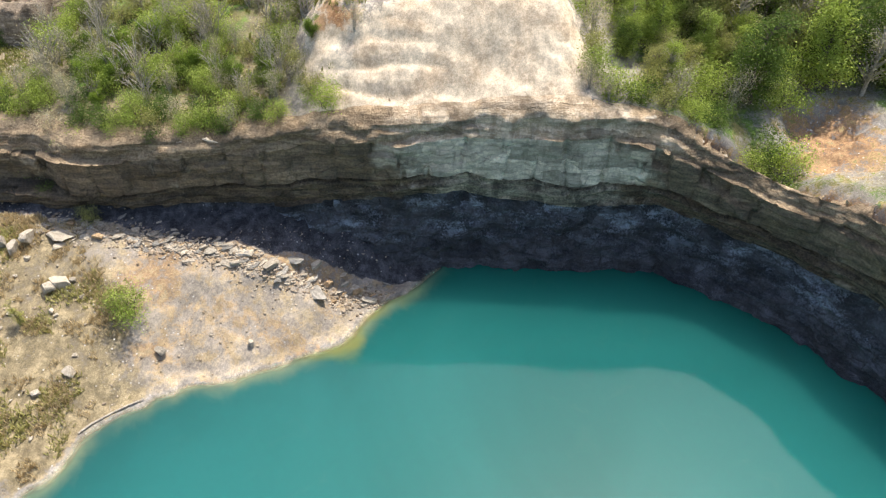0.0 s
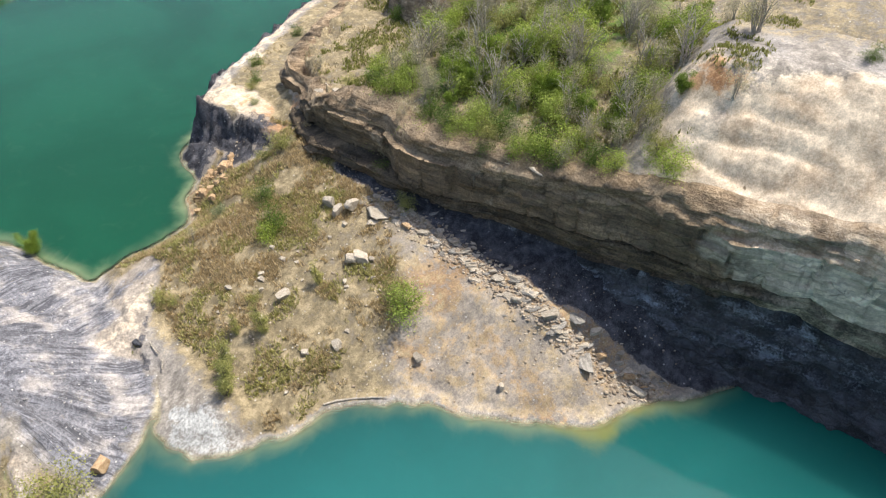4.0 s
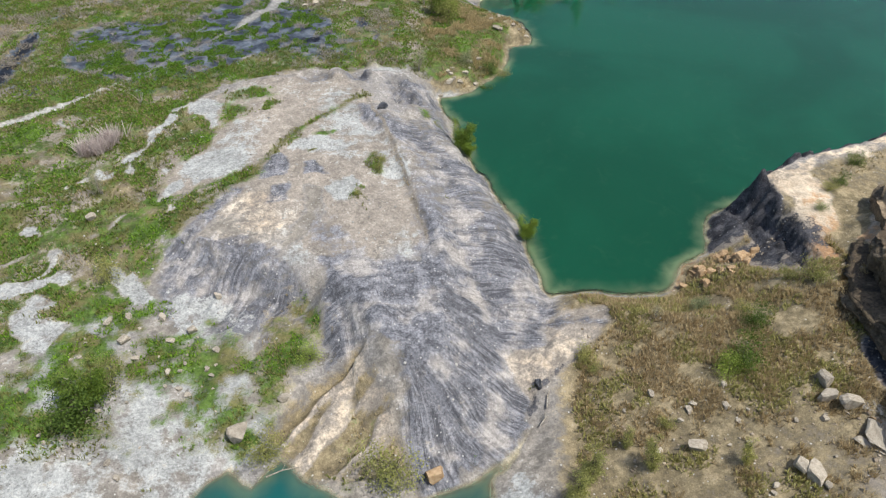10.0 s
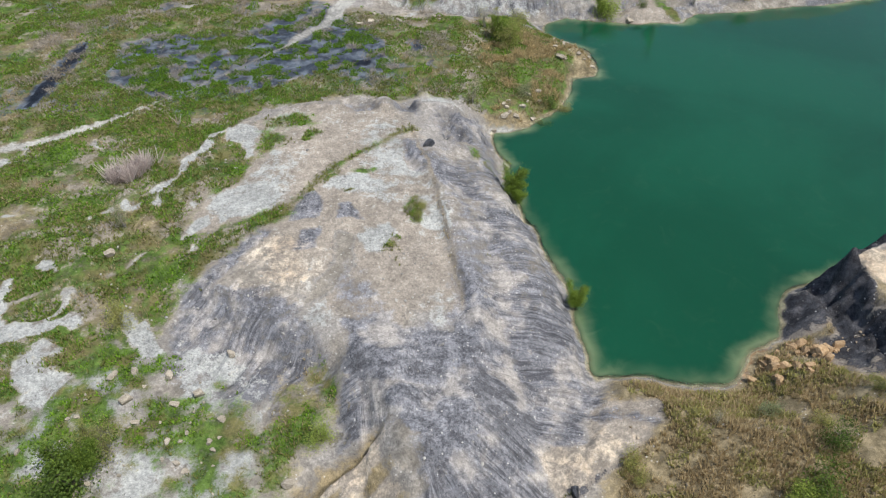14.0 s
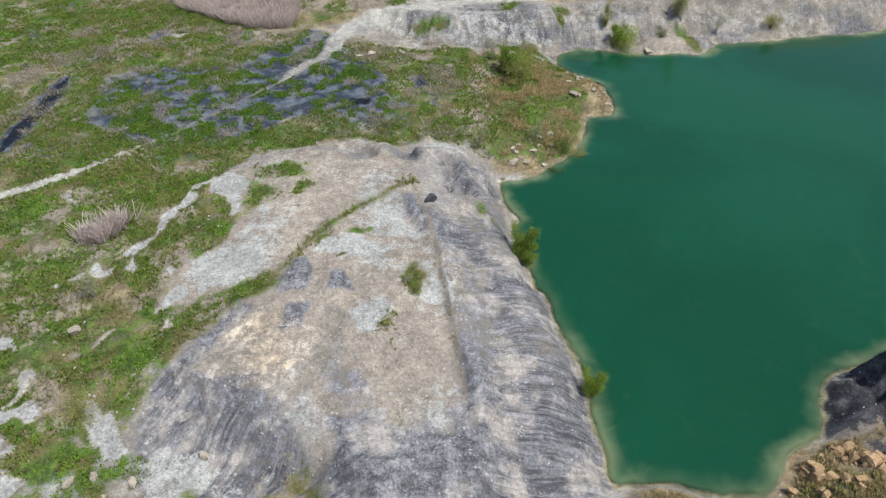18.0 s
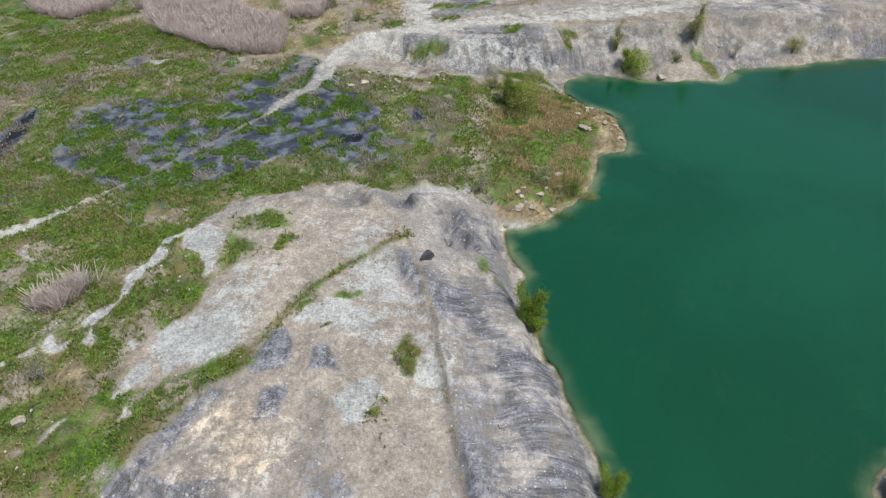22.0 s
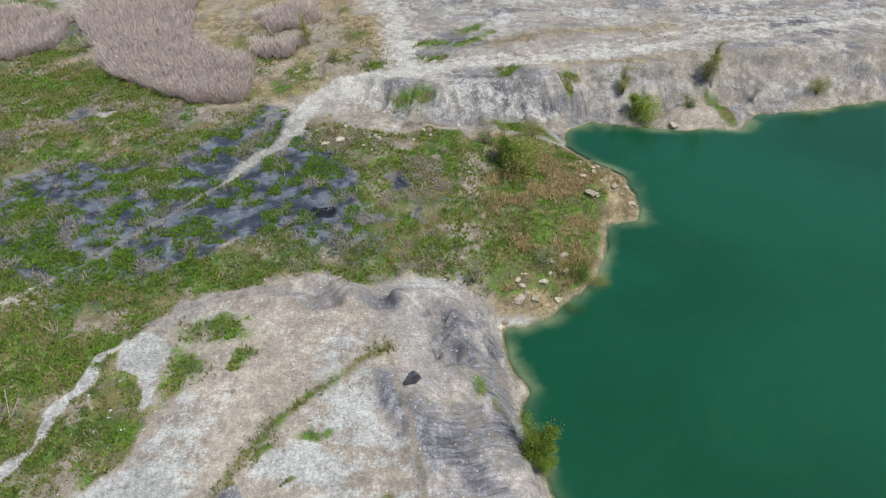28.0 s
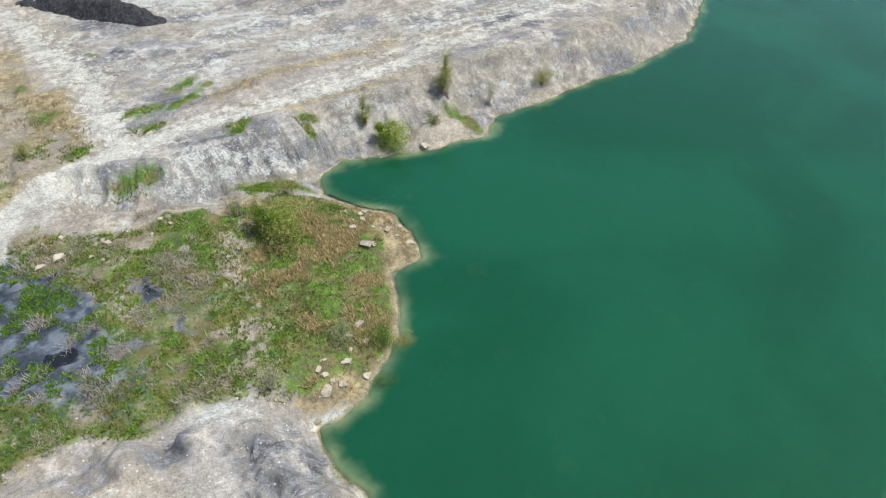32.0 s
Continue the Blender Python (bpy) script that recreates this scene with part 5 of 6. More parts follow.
def plant(name, label, category, seed, tall, wide, clumps, per_clump, leaf, foliage, trunks=1, upright=0.5, bare=0.15, wood=None, tip_size=0.006):
    """A tree or shrub at the origin: a trunk with limbs, and a crown of leaf clumps with gaps."""
    rng = np.random.default_rng(seed)
    base = tagged(new(name), label, category)
    pieces, centres = [], []
    for k in range(trunks):
        lean = rng.uniform(-0.18, 0.18, 2) * wide + (rng.uniform(-0.25, 0.25, 2) * wide if trunks > 1 else 0)
        foot = np.array([*(rng.uniform(-0.07, 0.07, 2) * wide), -0.15])
        head = np.array([*lean, tall * rng.uniform(0.75, 0.95)])
        bow = rng.uniform(-0.06, 0.06, 3) * tall
        stem = [foot + (head - foot) * t + bow * math.sin(t * math.pi) for t in (0, 0.2, 0.45, 0.7, 1)]
        r = tall * 0.022 / math.sqrt(trunks) + 0.012
        pieces.append(tube(stem, [r * 1.3, r, r * 0.75, r * 0.45, r * 0.15]))
        for c in range(max(3, clumps // trunks)):
            t = rng.uniform(bare, 1.0)
            j = min(3, int(t * 4))
            at = stem[j] + (stem[j + 1] - stem[j]) * (t * 4 - j)
            turn = rng.uniform(0, 2 * math.pi)
            reach = wide * 0.5 * (rng.uniform(0.35, 1.0)) * math.sqrt(max(0.12, 1 - (abs(t - 0.42) / 0.62) ** 2))
            tip = at + np.array([math.cos(turn) * reach, math.sin(turn) * reach, upright * reach + rng.uniform(-0.05, 0.08) * tall])
            pieces.append(tube([at, (at + tip) / 2 + (0, 0, 0.06 * reach), tip], [r * 0.4, max(r * 0.25, tip_size * 1.3), tip_size], 3))
            centres.append(tip)
            if rng.random() < 0.6:
                centres.append((at + 2 * tip) / 3 + rng.normal(0, 0.05, 3) * wide)
    part("trunk", joined(pieces), wood or BARK, base)
    centres = np.array(centres)
    size = wide * 0.5 / max(2.0, (clumps / 5) ** 0.45)
    spread = np.repeat(centres, per_clump, 0) + rng.normal(size=(len(centres) * per_clump, 3)) * size * (0.55, 0.55, 0.42)
    spread[:, 2] = np.maximum(spread[:, 2], 0.05)
    part("crown", leaf_quads(spread, leaf * rng.uniform(0.6, 1.35, len(spread)), rng), foliage, base)
    return base


def rock(name, label, category, seed, material, cuts=11, flat=1.0):
    """An angular stone: a ball cut by planes, with its foot just below the origin."""
    rng = np.random.default_rng(seed)
    bm = bmesh.new()
    bmesh.ops.create_icosphere(bm, subdivisions=2, radius=1.0)
    normals = np.vstack([np.eye(3), -np.eye(3), rng.normal(size=(cuts - 6, 3))]) + rng.normal(0, 0.27, (cuts, 3))
    normals /= np.linalg.norm(normals, axis=1)[:, None]
    depth = np.r_[rng.uniform(0.40, 0.62, 6), rng.uniform(0.62, 0.85, cuts - 6)]
    for v in bm.verts:
        c = np.array(v.co)
        for n, d in zip(normals, depth):
            if c @ n > d:
                c = c - (c @ n - d) * n
        v.co = c * 1.35 + rng.normal(0, 0.015, 3)
    low = min(v.co.z for v in bm.verts)
    for v in bm.verts:
        v.co.z = (v.co.z - low * 0.75) * flat
    return tagged(part(name, bm, material), label, category)


def put(model, x, y, scale=1.0, turn=0.0, sink=0.0, group="", label="", tilt=0.0, z=None):
    """A copy of a model standing on the ground."""
    zz = float(height(x, y)) if z is None else z
    s = scale if isinstance(scale, tuple) else (scale,) * 3
    m = Matrix.LocRotScale((x, y, zz - sink), Euler((radians(tilt), radians(tilt * 0.6), radians(turn))), s)
    ob = copy_thing(model, m)
    return tagged(ob, label, group=group)


def drop(ob):
    """Takes a model away once its copies stand."""
    for o in (*ob.children_recursive, ob):
        bpy.data.objects.remove(o)


def scatter(rng, n, poly):
    """Places spread over a shape of the plan."""
    pts = np.array(poly, float)
    lo, hi = pts.min(0), pts.max(0)
    out = np.zeros((0, 2))
    while len(out) < n:
        c = rng.uniform(lo, hi, (n * 2, 2))
        out = np.vstack([out, c[inside(c[:, 0], c[:, 1], poly)]])
    return out[:n]


# ---- shrubs and trees ----
SHRUBS = [
    plant("shrub", "small bright green young willow shrub", "shrub", 11, 3.0, 1.55, 26, 190, 0.095, LEAF_WILLOW, 5, 1.3, 0.06),
    plant("shrub", "upright yellow-green sapling on the bank", "shrub", 12, 3.4, 1.25, 24, 90, 0.095, LEAF_OLIVE, 3, 1.4, 0.05),
    plant("shrub", "rounded olive green bush on bare soil", "shrub", 13, 1.9, 2.6, 18, 74, 0.12, LEAF_OLIVE, 4, 0.35, 0.05),
    plant("shrub", "low dark green leafy bush", "shrub", 14, 1.7, 2.6, 18, 79, 0.12, LEAF_DARK, 4, 0.3, 0.03),
    plant("shrub", "half-bare grey twiggy shrub in early leaf", "shrub", 15, 2.7, 2.4, 26, 30, 0.10, LEAF_DULL, 6, 0.8, 0.05, GREYBARK),
    plant("shrub", "pale grey-green round bush", "shrub", 16, 1.3, 1.9, 16, 74, 0.10, LEAF_PALE, 4, 0.3, 0.03),
    plant("shrub", "dense bright green leafy bush", "shrub", 17, 2.1, 2.9, 22, 88, 0.13, LEAF_BRIGHT, 5, 0.4, 0.03),
    plant("shrub", "tall bare grey sapling with few young leaves", "shrub", 18, 4.2, 2.4, 44, 7, 0.10, LEAF_DULL, 4, 1.1, 0.15, GREYBARK, 0.02),
]
TREES = [
    plant("tree", "tall green broadleaf tree of the wood edge", "tree", 21, 9.0, 5.6, 46, 125, 0.20, LEAF_BRIGHT, 1, 0.3, 0.2),
    plant("tree", "tall dark green broadleaf tree of the wood", "tree", 22, 10.0, 6.2, 50, 135, 0.21, LEAF_DARK, 1, 0.25, 0.18),
    plant("tree", "olive green tree in young leaf", "tree", 23, 8.0, 5.0, 42, 110, 0.19, LEAF_OLIVE, 2, 0.5, 0.2),
    plant("tree", "grey leafless tree among green ones", "tree", 24, 8.5, 4.6, 52, 14, 0.18, LEAF_DULL, 1, 0.8, 0.25, GREYBARK),
    plant("tree", "white blossoming tree at the wood edge", "tree", 25, 6.0, 4.2, 34, 54, 0.18, BLOSSOM, 1, 0.5, 0.25),
]
plants = np.random.default_rng(5)

# single shrubs: place, model, size
for x, y, k, s in ((13.0, 36.9, 0, 0.8), (8.4, 55.2, 0, 1.15), (9.0, 54.0, 0, 0.7), (-13.2, 11.9, 2, 0.95), (-3.4, 8.4, 2, 1.25), (11.3, 6.6, 1, 1.0), (9.6, 4.6, 1, 0.95), (16.2, 6.4, 1, 0.8),
                   (25.6, 13.6, 3, 1.0), (28.4, 17.4, 3, 0.75), (23.6, -4.6, 6, 0.95), (24.4, -2.4, 2, 0.8), (35.2, 20.6, 2, 0.8), (22.6, 5.0, 1, 0.6), (14.2, 17.6, 2, 0.6),
                   (33.5, 2.4, 2, 0.6), (25.6, 21.4, 5, 0.75), (28.8, 19.6, 2, 0.5), (24.7, 12.9, 6, 0.6), (34.0, 22.1, 2, 0.5), (21.2, 20.3, 4, 0.4), (14.5, 16.4, 2, 0.4), (15.0, 8.5, 1, 0.5), (18.4, 9.5, 2, 0.4)):
    put(SHRUBS[k], x, y, s * 1.35, plants.uniform(0, 360), 0.05)
for x, y, k, s in ((-27.9, 16.6, 3, 1.5), (-27.2, 17.6, 0, 1.0), (-28.8, 17.2, 0, 0.9), (-26.5, 19.2, 2, 0.9), (-27.6, 19.4, 1, 0.7), (-29.4, 15.8, 3, 0.8), (-9.8, 20.2, 6, 0.55), (-29.6, 32.5, 2, 0.85), (11.8, 76.6, 5, 0.95), (15.6, 75.9, 3, 0.8),
                   (9.6, 93.4, 0, 1.1), (10.4, 93.0, 6, 1.2), (10.8, 91.6, 2, 1.3), (14.2, 71.4, 3, 0.6), (17.5, 75.5, 2, 0.6), (7.5, 98.5, 4, 0.9), (12.5, 97.5, 2, 0.7), (8.8, 95.0, 1, 1.0), (29.4, 108.6, 6, 1.25), (29.0, 109.4, 0, 1.0), (27.1, 111.7, 1, 0.9), (39.4, 114.1, 1, 1.35), (40.0, 113.2, 4, 0.9), (56.0, 113.8, 2, 0.9), (46, 112, 4, 0.8), (-13.5, 117, 2, 0.7),
                   (-18, 123, 1, 1.0), (-2.6, 45.4, 2, 0.42), (-2.2, 47.2, 2, 0.34), (-3.4, 46.6, 4, 0.3), (-5.3, 41, 2, 0.22), (4.4, 73.0, 4, 0.9), (13.2, 101.0, 2, 0.9), (36.0, 109.5, 3, 0.6), (-33, 45, 4, 0.8)):
    put(SHRUBS[k], x, y, s * 1.35, plants.uniform(0, 360), 0.05)

# thicket above the cliff
for n, (x, y) in enumerate(scatter(plants, 150, [(37.6, 3), (37.4, -6), (37.2, -17), (40, -19.5), (46, -20), (52, -24), (60, -18), (62, 0), (56, 12), (44, 9)])):
    edge = x < 42
    k = plants.choice([6, 2, 4, 3, 7, 0], p=[0.20, 0.19, 0.27, 0.03, 0.20, 0.11])
    put(SHRUBS[k], x, y, plants.uniform(0.75, 1.25) * (0.9 if edge else 1.15), plants.uniform(0, 360), 0.1, "thicket above the cliff")
for x, y, k, s in ((38.6, 9.6, 6, 0.9), (37.6, 7.2, 4, 1.0), (37.2, 4.8, 3, 0.9), (36.6, 2.6, 6, 1.0), (36.2, 0.2, 4, 1.0), (36.6, -1.8, 6, 0.8), (36.9, -4.5, 2, 1.0), (37.0, -7.2, 4, 1.0), (36.6, -9.4, 6, 1.1), (36.5, -11.4, 3, 0.9), (38.6, -13.4, 4, 1.0), (39.4, -16.0, 0, 0.8), (39.2, -18.4, 4, 0.9),
                   (41, 11, 3, 1.0), (43.5, 12, 6, 0.9), (47, 13.2, 2, 0.9), (40, 8, 6, 1.1), (42, 9.5, 4, 1.2), (37.0, -20.8, 6, 1.15), (38.3, -19.4, 2, 0.9), (41.8, -23.5, 4, 1.0), (45, 13, 1, 0.9), (42, 15.5, 2, 0.7), (52, 13, 6, 0.9), (55, 16, 1, 1.0), (58, 12, 4, 1.0), (49.5, 37.5, 3, 0.8),
                   (45.5, 34.5, 3, 0.7), (44, 33.4, 2, 0.6), (41.5, 30.4, 5, 0.7), (60, 40, 3, 0.8), (63.5, 23.5, 3, 1.0), (49, -31.5, 3, 0.7), (75.5, 47.0, 0, 0.8), (47, 24, 4, 0.6)):
    put(SHRUBS[k], x, y, s, plants.uniform(0, 360), 0.1)

for x, y, k, s in ((36.6, 6.4, 3, 1.0), (37.8, 5.0, 4, 1.1), (36.4, 3.6, 3, 0.9), (38.0, 2.4, 3, 1.2), (36.3, 1.2, 6, 0.8), (37.4, -0.6, 3, 1.1), (36.2, -2.9, 4, 1.0), (37.8, -3.4, 6, 1.1), (36.3, -5.6, 3, 1.0), (38.2, -6.2, 3, 1.2), (36.4, -8.0, 6, 0.9), (37.6, -9.8, 3, 1.1),
                   (36.2, -12.2, 4, 0.9), (37.8, -12.6, 6, 1.1), (37.4, -14.8, 3, 1.0), (36.6, -16.8, 6, 0.8), (38.4, 8.0, 3, 0.9)):
    put(SHRUBS[k], x, y, s, plants.uniform(0, 360), 0.1, "thicket above the cliff")

# wood behind the southern rim
for n, (x, y) in enumerate([*scatter(plants, 85, [(37.8, -49), (42, -48.5), (50, -48.5), (66, -46), (72, -60), (66, -84), (48, -84), (41, -76), (42, -68), (40, -60), (37.5, -56)]),
                           *scatter(plants, 50, [(66, -46), (100, -49), (95, -110), (45, -108), (30, -104), (40, -86), (48, -84), (66, -84)])]):
    k = plants.choice(5, p=[0.3, 0.30, 0.24, 0.15, 0.01])
    near_rim = (x < 46 and y > -58) or y > -50
    put(TREES[k], x, y, plants.uniform(0.75, 1.2) * (0.55 if near_rim else 1.0), plants.uniform(0, 360), 0.2, "wood above the cliff")
for x, y, k, s in ((32.6, -61.2, 3, 1.6), (34.4, -62.6, 6, 1.5), (35.5, -60.8, 3, 1.5), (33.8, -60.0, 6, 1.2), (38.2, -44.8, 4, 1.0), (40.2, -45.2, 6, 1.2), (43, -45.6, 2, 1.4), (46, -46, 4, 1.4), (49, -46, 6, 1.5), (52, -45.5, 4, 1.5), (38.5, -47.5, 6, 1.3), (39.5, -50.5, 2, 1.3), (38.2, -52.8, 4, 1.4), (39.8, -54.6, 6, 1.4), (37.4, -56.4, 3, 1.2), (39.5, -58.5, 4, 1.5), (41.5, -57, 6, 1.6), (42.5, -61.5, 3, 1.8), (41, -64, 6, 1.5), (37.4, -46.5, 4, 1.0), (38.0, -49, 3, 1.2), (37.0, -51.5, 2, 1.2), (36.5, -54, 6, 1.0), (35.6, -45.6, 4, 0.8)):
    put(SHRUBS[k], x, y, s, plants.uniform(0, 360), 0.15)
for x, y in scatter(plants, 16, [(40.5, -49.5), (50, -49), (54, -60), (45, -64), (41, -56)]):
    put(TREES[plants.choice([0, 1, 2])], x, y, plants.uniform(0.5, 0.72), plants.uniform(0, 360), 0.2, "wood above the cliff")
put(TREES[4], 47.5, -74.5, 1.1, 40, 0.2, "wood above the cliff")
put(TREES[4], 50.0, -76.5, 0.9, 190, 0.2, "wood above the cliff")

# far woods that close the country round the lake
for n, (x, y) in enumerate(scatter(plants, 90, [(205, 220), (250, 165), (250, 100), (200, 62), (270, 40), (330, 110), (300, 230), (220, 280)])):
    put(TREES[plants.choice([0, 1, 2])], x, y, plants.uniform(1.1, 1.8), plants.uniform(0, 360), 0.3, "far wood beyond the lake")
for model in (*SHRUBS, *TREES):
    drop(model)

# ---- low growth: herbs, straw, reeds, twigs ----
herbs = np.random.default_rng(8)


def tufts(name, places, tall, wide, blades, material, label, category, lean=0.5):
    """Many small clumps of blades on the ground, as one mass."""
    n = len(places)
    x, y = np.repeat(places[:, 0], blades), np.repeat(places[:, 1], blades)
    size = np.repeat(herbs.uniform(0.55, 1.3, n), blades) * herbs.uniform(0.6, 1.2, n * blades)
    turn = herbs.uniform(0, 2 * math.pi, n * blades)
    off = herbs.uniform(0, 0.6, n * blades) * wide
    x, y = x + np.cos(turn) * off, y + np.sin(turn) * off
    z = height(x, y)
    dx, dy = np.cos(turn), np.sin(turn)
    w, h, out = 0.5 * wide * size * 0.45, tall * size, lean * tall * size * herbs.uniform(0.3, 1.2, n * blades)
    a = np.stack([x - dy * w, y + dx * w, z - 0.03], -1)
    b = np.stack([x + dy * w, y - dx * w, z - 0.03], -1)
    c = np.stack([x + dx * out + dy * w * 0.6, y + dy * out - dx * w * 0.6, z + h], -1)
    d = np.stack([x + dx * out - dy * w * 0.6, y + dy * out + dx * w * 0.6, z + h], -1)
    pts = np.stack([a, b, c, d], 1).reshape(-1, 3)
    return tagged(part(name, (pts, np.arange(len(pts)).reshape(-1, 4)), material), label, category, kind="stuff")


def grown(field, lo, n, box, size=3.0, seed=0, gap=0.0, clump=0.55):
    """Places where a patch of ground and its own clumping allow growth."""
    x, y = herbs.uniform(box[0], box[1], n), herbs.uniform(box[2], box[3], n)
    ok = sample(field, x, y) + clump * rough(x, y, size, seed, 3) + herbs.uniform(-0.12, 0.12, n) > lo
    ok &= (sample(D, x, y) > gap) & (sample(track, x, y) < 0.5)
    return np.stack([x, y], -1)[ok]


tufts("herbs", grown(grass, 0.78, 190000, (-75, 26, 8, 124), 2.6, 401, 0.6), 0.15, 0.22, 4, HERB, "low bright green weeds over damp ground", "weeds", 0.9)
tufts("marsh_herbs", grown(marsh * (0.72 + 0.5 * lush), 0.84, 80000, (-50, -4, 70, 106), 1.7, 408, 0.6), 0.15, 0.22, 4, HERB, "bright green weeds standing in the wet marsh", "weeds", 0.9)
tufts("dull_herbs", grown(grass, 0.70, 120000, (-75, 26, 8, 124), 4.5, 402, 0.5), 0.2, 0.18, 4, HERB_DULL, "dull green and yellow grass tufts", "grass", 0.8)
tufts("straw", grown(most(dry * (1 - east_slope), 0.75 * litter), 0.78, 130000, (-60, 60, -20, 132), 3.0, 403, 0.4), 0.22, 0.14, 4, STRAW, "dry straw-coloured grass", "grass", 0.6)
tufts("spit_straw", grown(spit * smooth(0.2, 0.6, D), 1.18, 26000, (4, 25, 69, 104), 2.4, 407, 0.4, 0.5), 0.34, 0.14, 5, STRAW, "tall dry tan grass on the spit", "grass", 0.7)
tufts("slope_straw", grown(dry * east_slope, 0.90, 60000, (6, 40, -10, 32), 2.0, 406, 0.6, 0.35), 0.3, 0.12, 5, SLOPE_STRAW, "dry tan grass on the brown slope", "grass", 0.7)
tufts("slope_weeds", grown(dry * east_slope, 0.98, 45000, (6, 40, -8, 32), 3.2, 404, 0.6, 0.4), 0.24, 0.2, 4, SLOPE_HERB, "sparse olive weeds on the brown slope", "weeds", 0.8)
tufts("cliff_grass", grown(above * smooth(2, 5, BACK), 1.12, 40000, (35, 75, -25, 34), 3.0, 405, 0.6), 0.28, 0.22, 4, HERB_DULL, "rough grass between the shrubs above the cliff", "grass", 0.6)
tufts("reeds", grown(REEDS, 0.52, 150000, (-78, -15, 48, 152), 3.0, 411, 0.0, 0.34), 1.15, 0.13, 7, REED, "dense stand of dead pinkish-grey reeds", "reeds", 0.95)
tufts("twigs", grown(most(0.6 * lawn, litter) * smooth(68, 74, GY), 0.85, 60000, (-62, 10, 68, 108), 2.2, 412), 0.35, 0.09, 3, TWIG, "grey dead stems lying among the weeds", "dead stems", 1.8)


# ---- stones ----
def pebbles(name, places, lo, hi, material, label):
    """Loose small stones on the ground, as one mass."""
    n = len(places)
    t = (1 + 5**0.5) / 2
    ico = np.array([(-1, t, 0), (1, t, 0), (-1, -t, 0), (1, -t, 0), (0, -1, t), (0, 1, t), (0, -1, -t), (0, 1, -t), (t, 0, -1), (t, 0, 1), (-t, 0, -1), (-t, 0, 1)]) / 1.9
    tri = np.array([(0, 11, 5), (0, 5, 1), (0, 1, 7), (0, 7, 10), (0, 10, 11), (1, 5, 9), (5, 11, 4), (11, 10, 2), (10, 7, 6), (7, 1, 8), (3, 9, 4), (3, 4, 2), (3, 2, 6), (3, 6, 8), (3, 8, 9),
                    (4, 9, 5), (2, 4, 11), (6, 2, 10), (8, 6, 7), (9, 8, 1)])
    size = lo * (hi / lo) ** (herbs.uniform(0, 1, n) ** 2.2)
    a = herbs.uniform(0, 2 * math.pi, n)
    shape = ico[None] * herbs.uniform(0.55, 1.3, (n, 12, 1)) * herbs.uniform(0.6, 1.3, (n, 1, 3)) * (1, 1, 0.65)
    c, s = np.cos(a)[:, None], np.sin(a)[:, None]
    pts = np.stack([shape[..., 0] * c - shape[..., 1] * s, shape[..., 0] * s + shape[..., 1] * c, shape[..., 2]], -1) * size[:, None, None]
    pts += np.stack([places[:, 0], places[:, 1], height(places[:, 0], places[:, 1]) + size * 0.15], -1)[:, None]
    faces = (np.arange(n)[:, None, None] * 12 + tri[None]).reshape(-1, 3)
    return tagged(part(name, (pts.reshape(-1, 3), faces), material), label, "stones", kind="stuff")


def island_stone(name, dark, light):
    p = Paint(name, 0.9)
    p.color(p.mix(p.island(), dark, light))
    p.bump(p.noise(9, 3), 0.5, 0.04)
    return p.mat


PEBBLE, BROWN_PEBBLE = island_stone("pale_pebble", (0.20, 0.195, 0.19), (0.50, 0.48, 0.455)), island_stone("brown_pebble", (0.20, 0.155, 0.11), (0.46, 0.39, 0.31))
flats = most(mound_top, fan, west_face, white, 0.8 * flank)
pebbles("loose_stones", grown(flats * smooth(1, 2, Z), 0.98, 13000, (-42, 62, 8, 122), 4.0, 501, 0.4), 0.04, 0.2, PEBBLE, "scattered pale stones on the spoil")
pebbles("slope_stones", grown(east_slope, 1.05, 6000, (12, 40, -30, 30), 3.5, 502, 0.2), 0.03, 0.16, BROWN_PEBBLE, "scattered brown stones on the slope")
pebbles("talus_chips", np.repeat(curved([(33.6, 7), (32.6, -1), (30.8, -9.8), (29.4, -20.5), (30.4, -25)], 0.2), 22, 0) + herbs.normal(-0.9, 0.75, (len(curved([(33.6, 7), (32.6, -1), (30.8, -9.8), (29.4, -20.5), (30.4, -25)], 0.2)) * 22, 2)), 0.05, 0.24, BROWN_PEBBLE, "broken tan chips along the foot of the cliff")
pebbles("far_stones", grown(most(pale_flat, patch([(20, 108), (60, 114), (95, 124), (90, 150), (30, 140)], 3)), 0.95, 9000, (-15, 110, 100, 175), 5.0, 503, 0.4), 0.06, 0.28, PEBBLE, "scattered stones on the far grey flat")

rocks = np.random.default_rng(9)
BOULDERS = [rock("boulder", "pale angular sandstone boulder", "boulder", 600 + k, STONE) for k in range(4)]
BROWN = [rock("boulder", "ochre broken sandstone block", "boulder", 610 + k, OCHRE_STONE) for k in range(3)]
SLABS = [rock("slab", "flat tilted slab of grey sandstone", "rock slab", 620 + k, STONE if k < 2 else GREY_STONE, 10, 0.32) for k in range(4)]
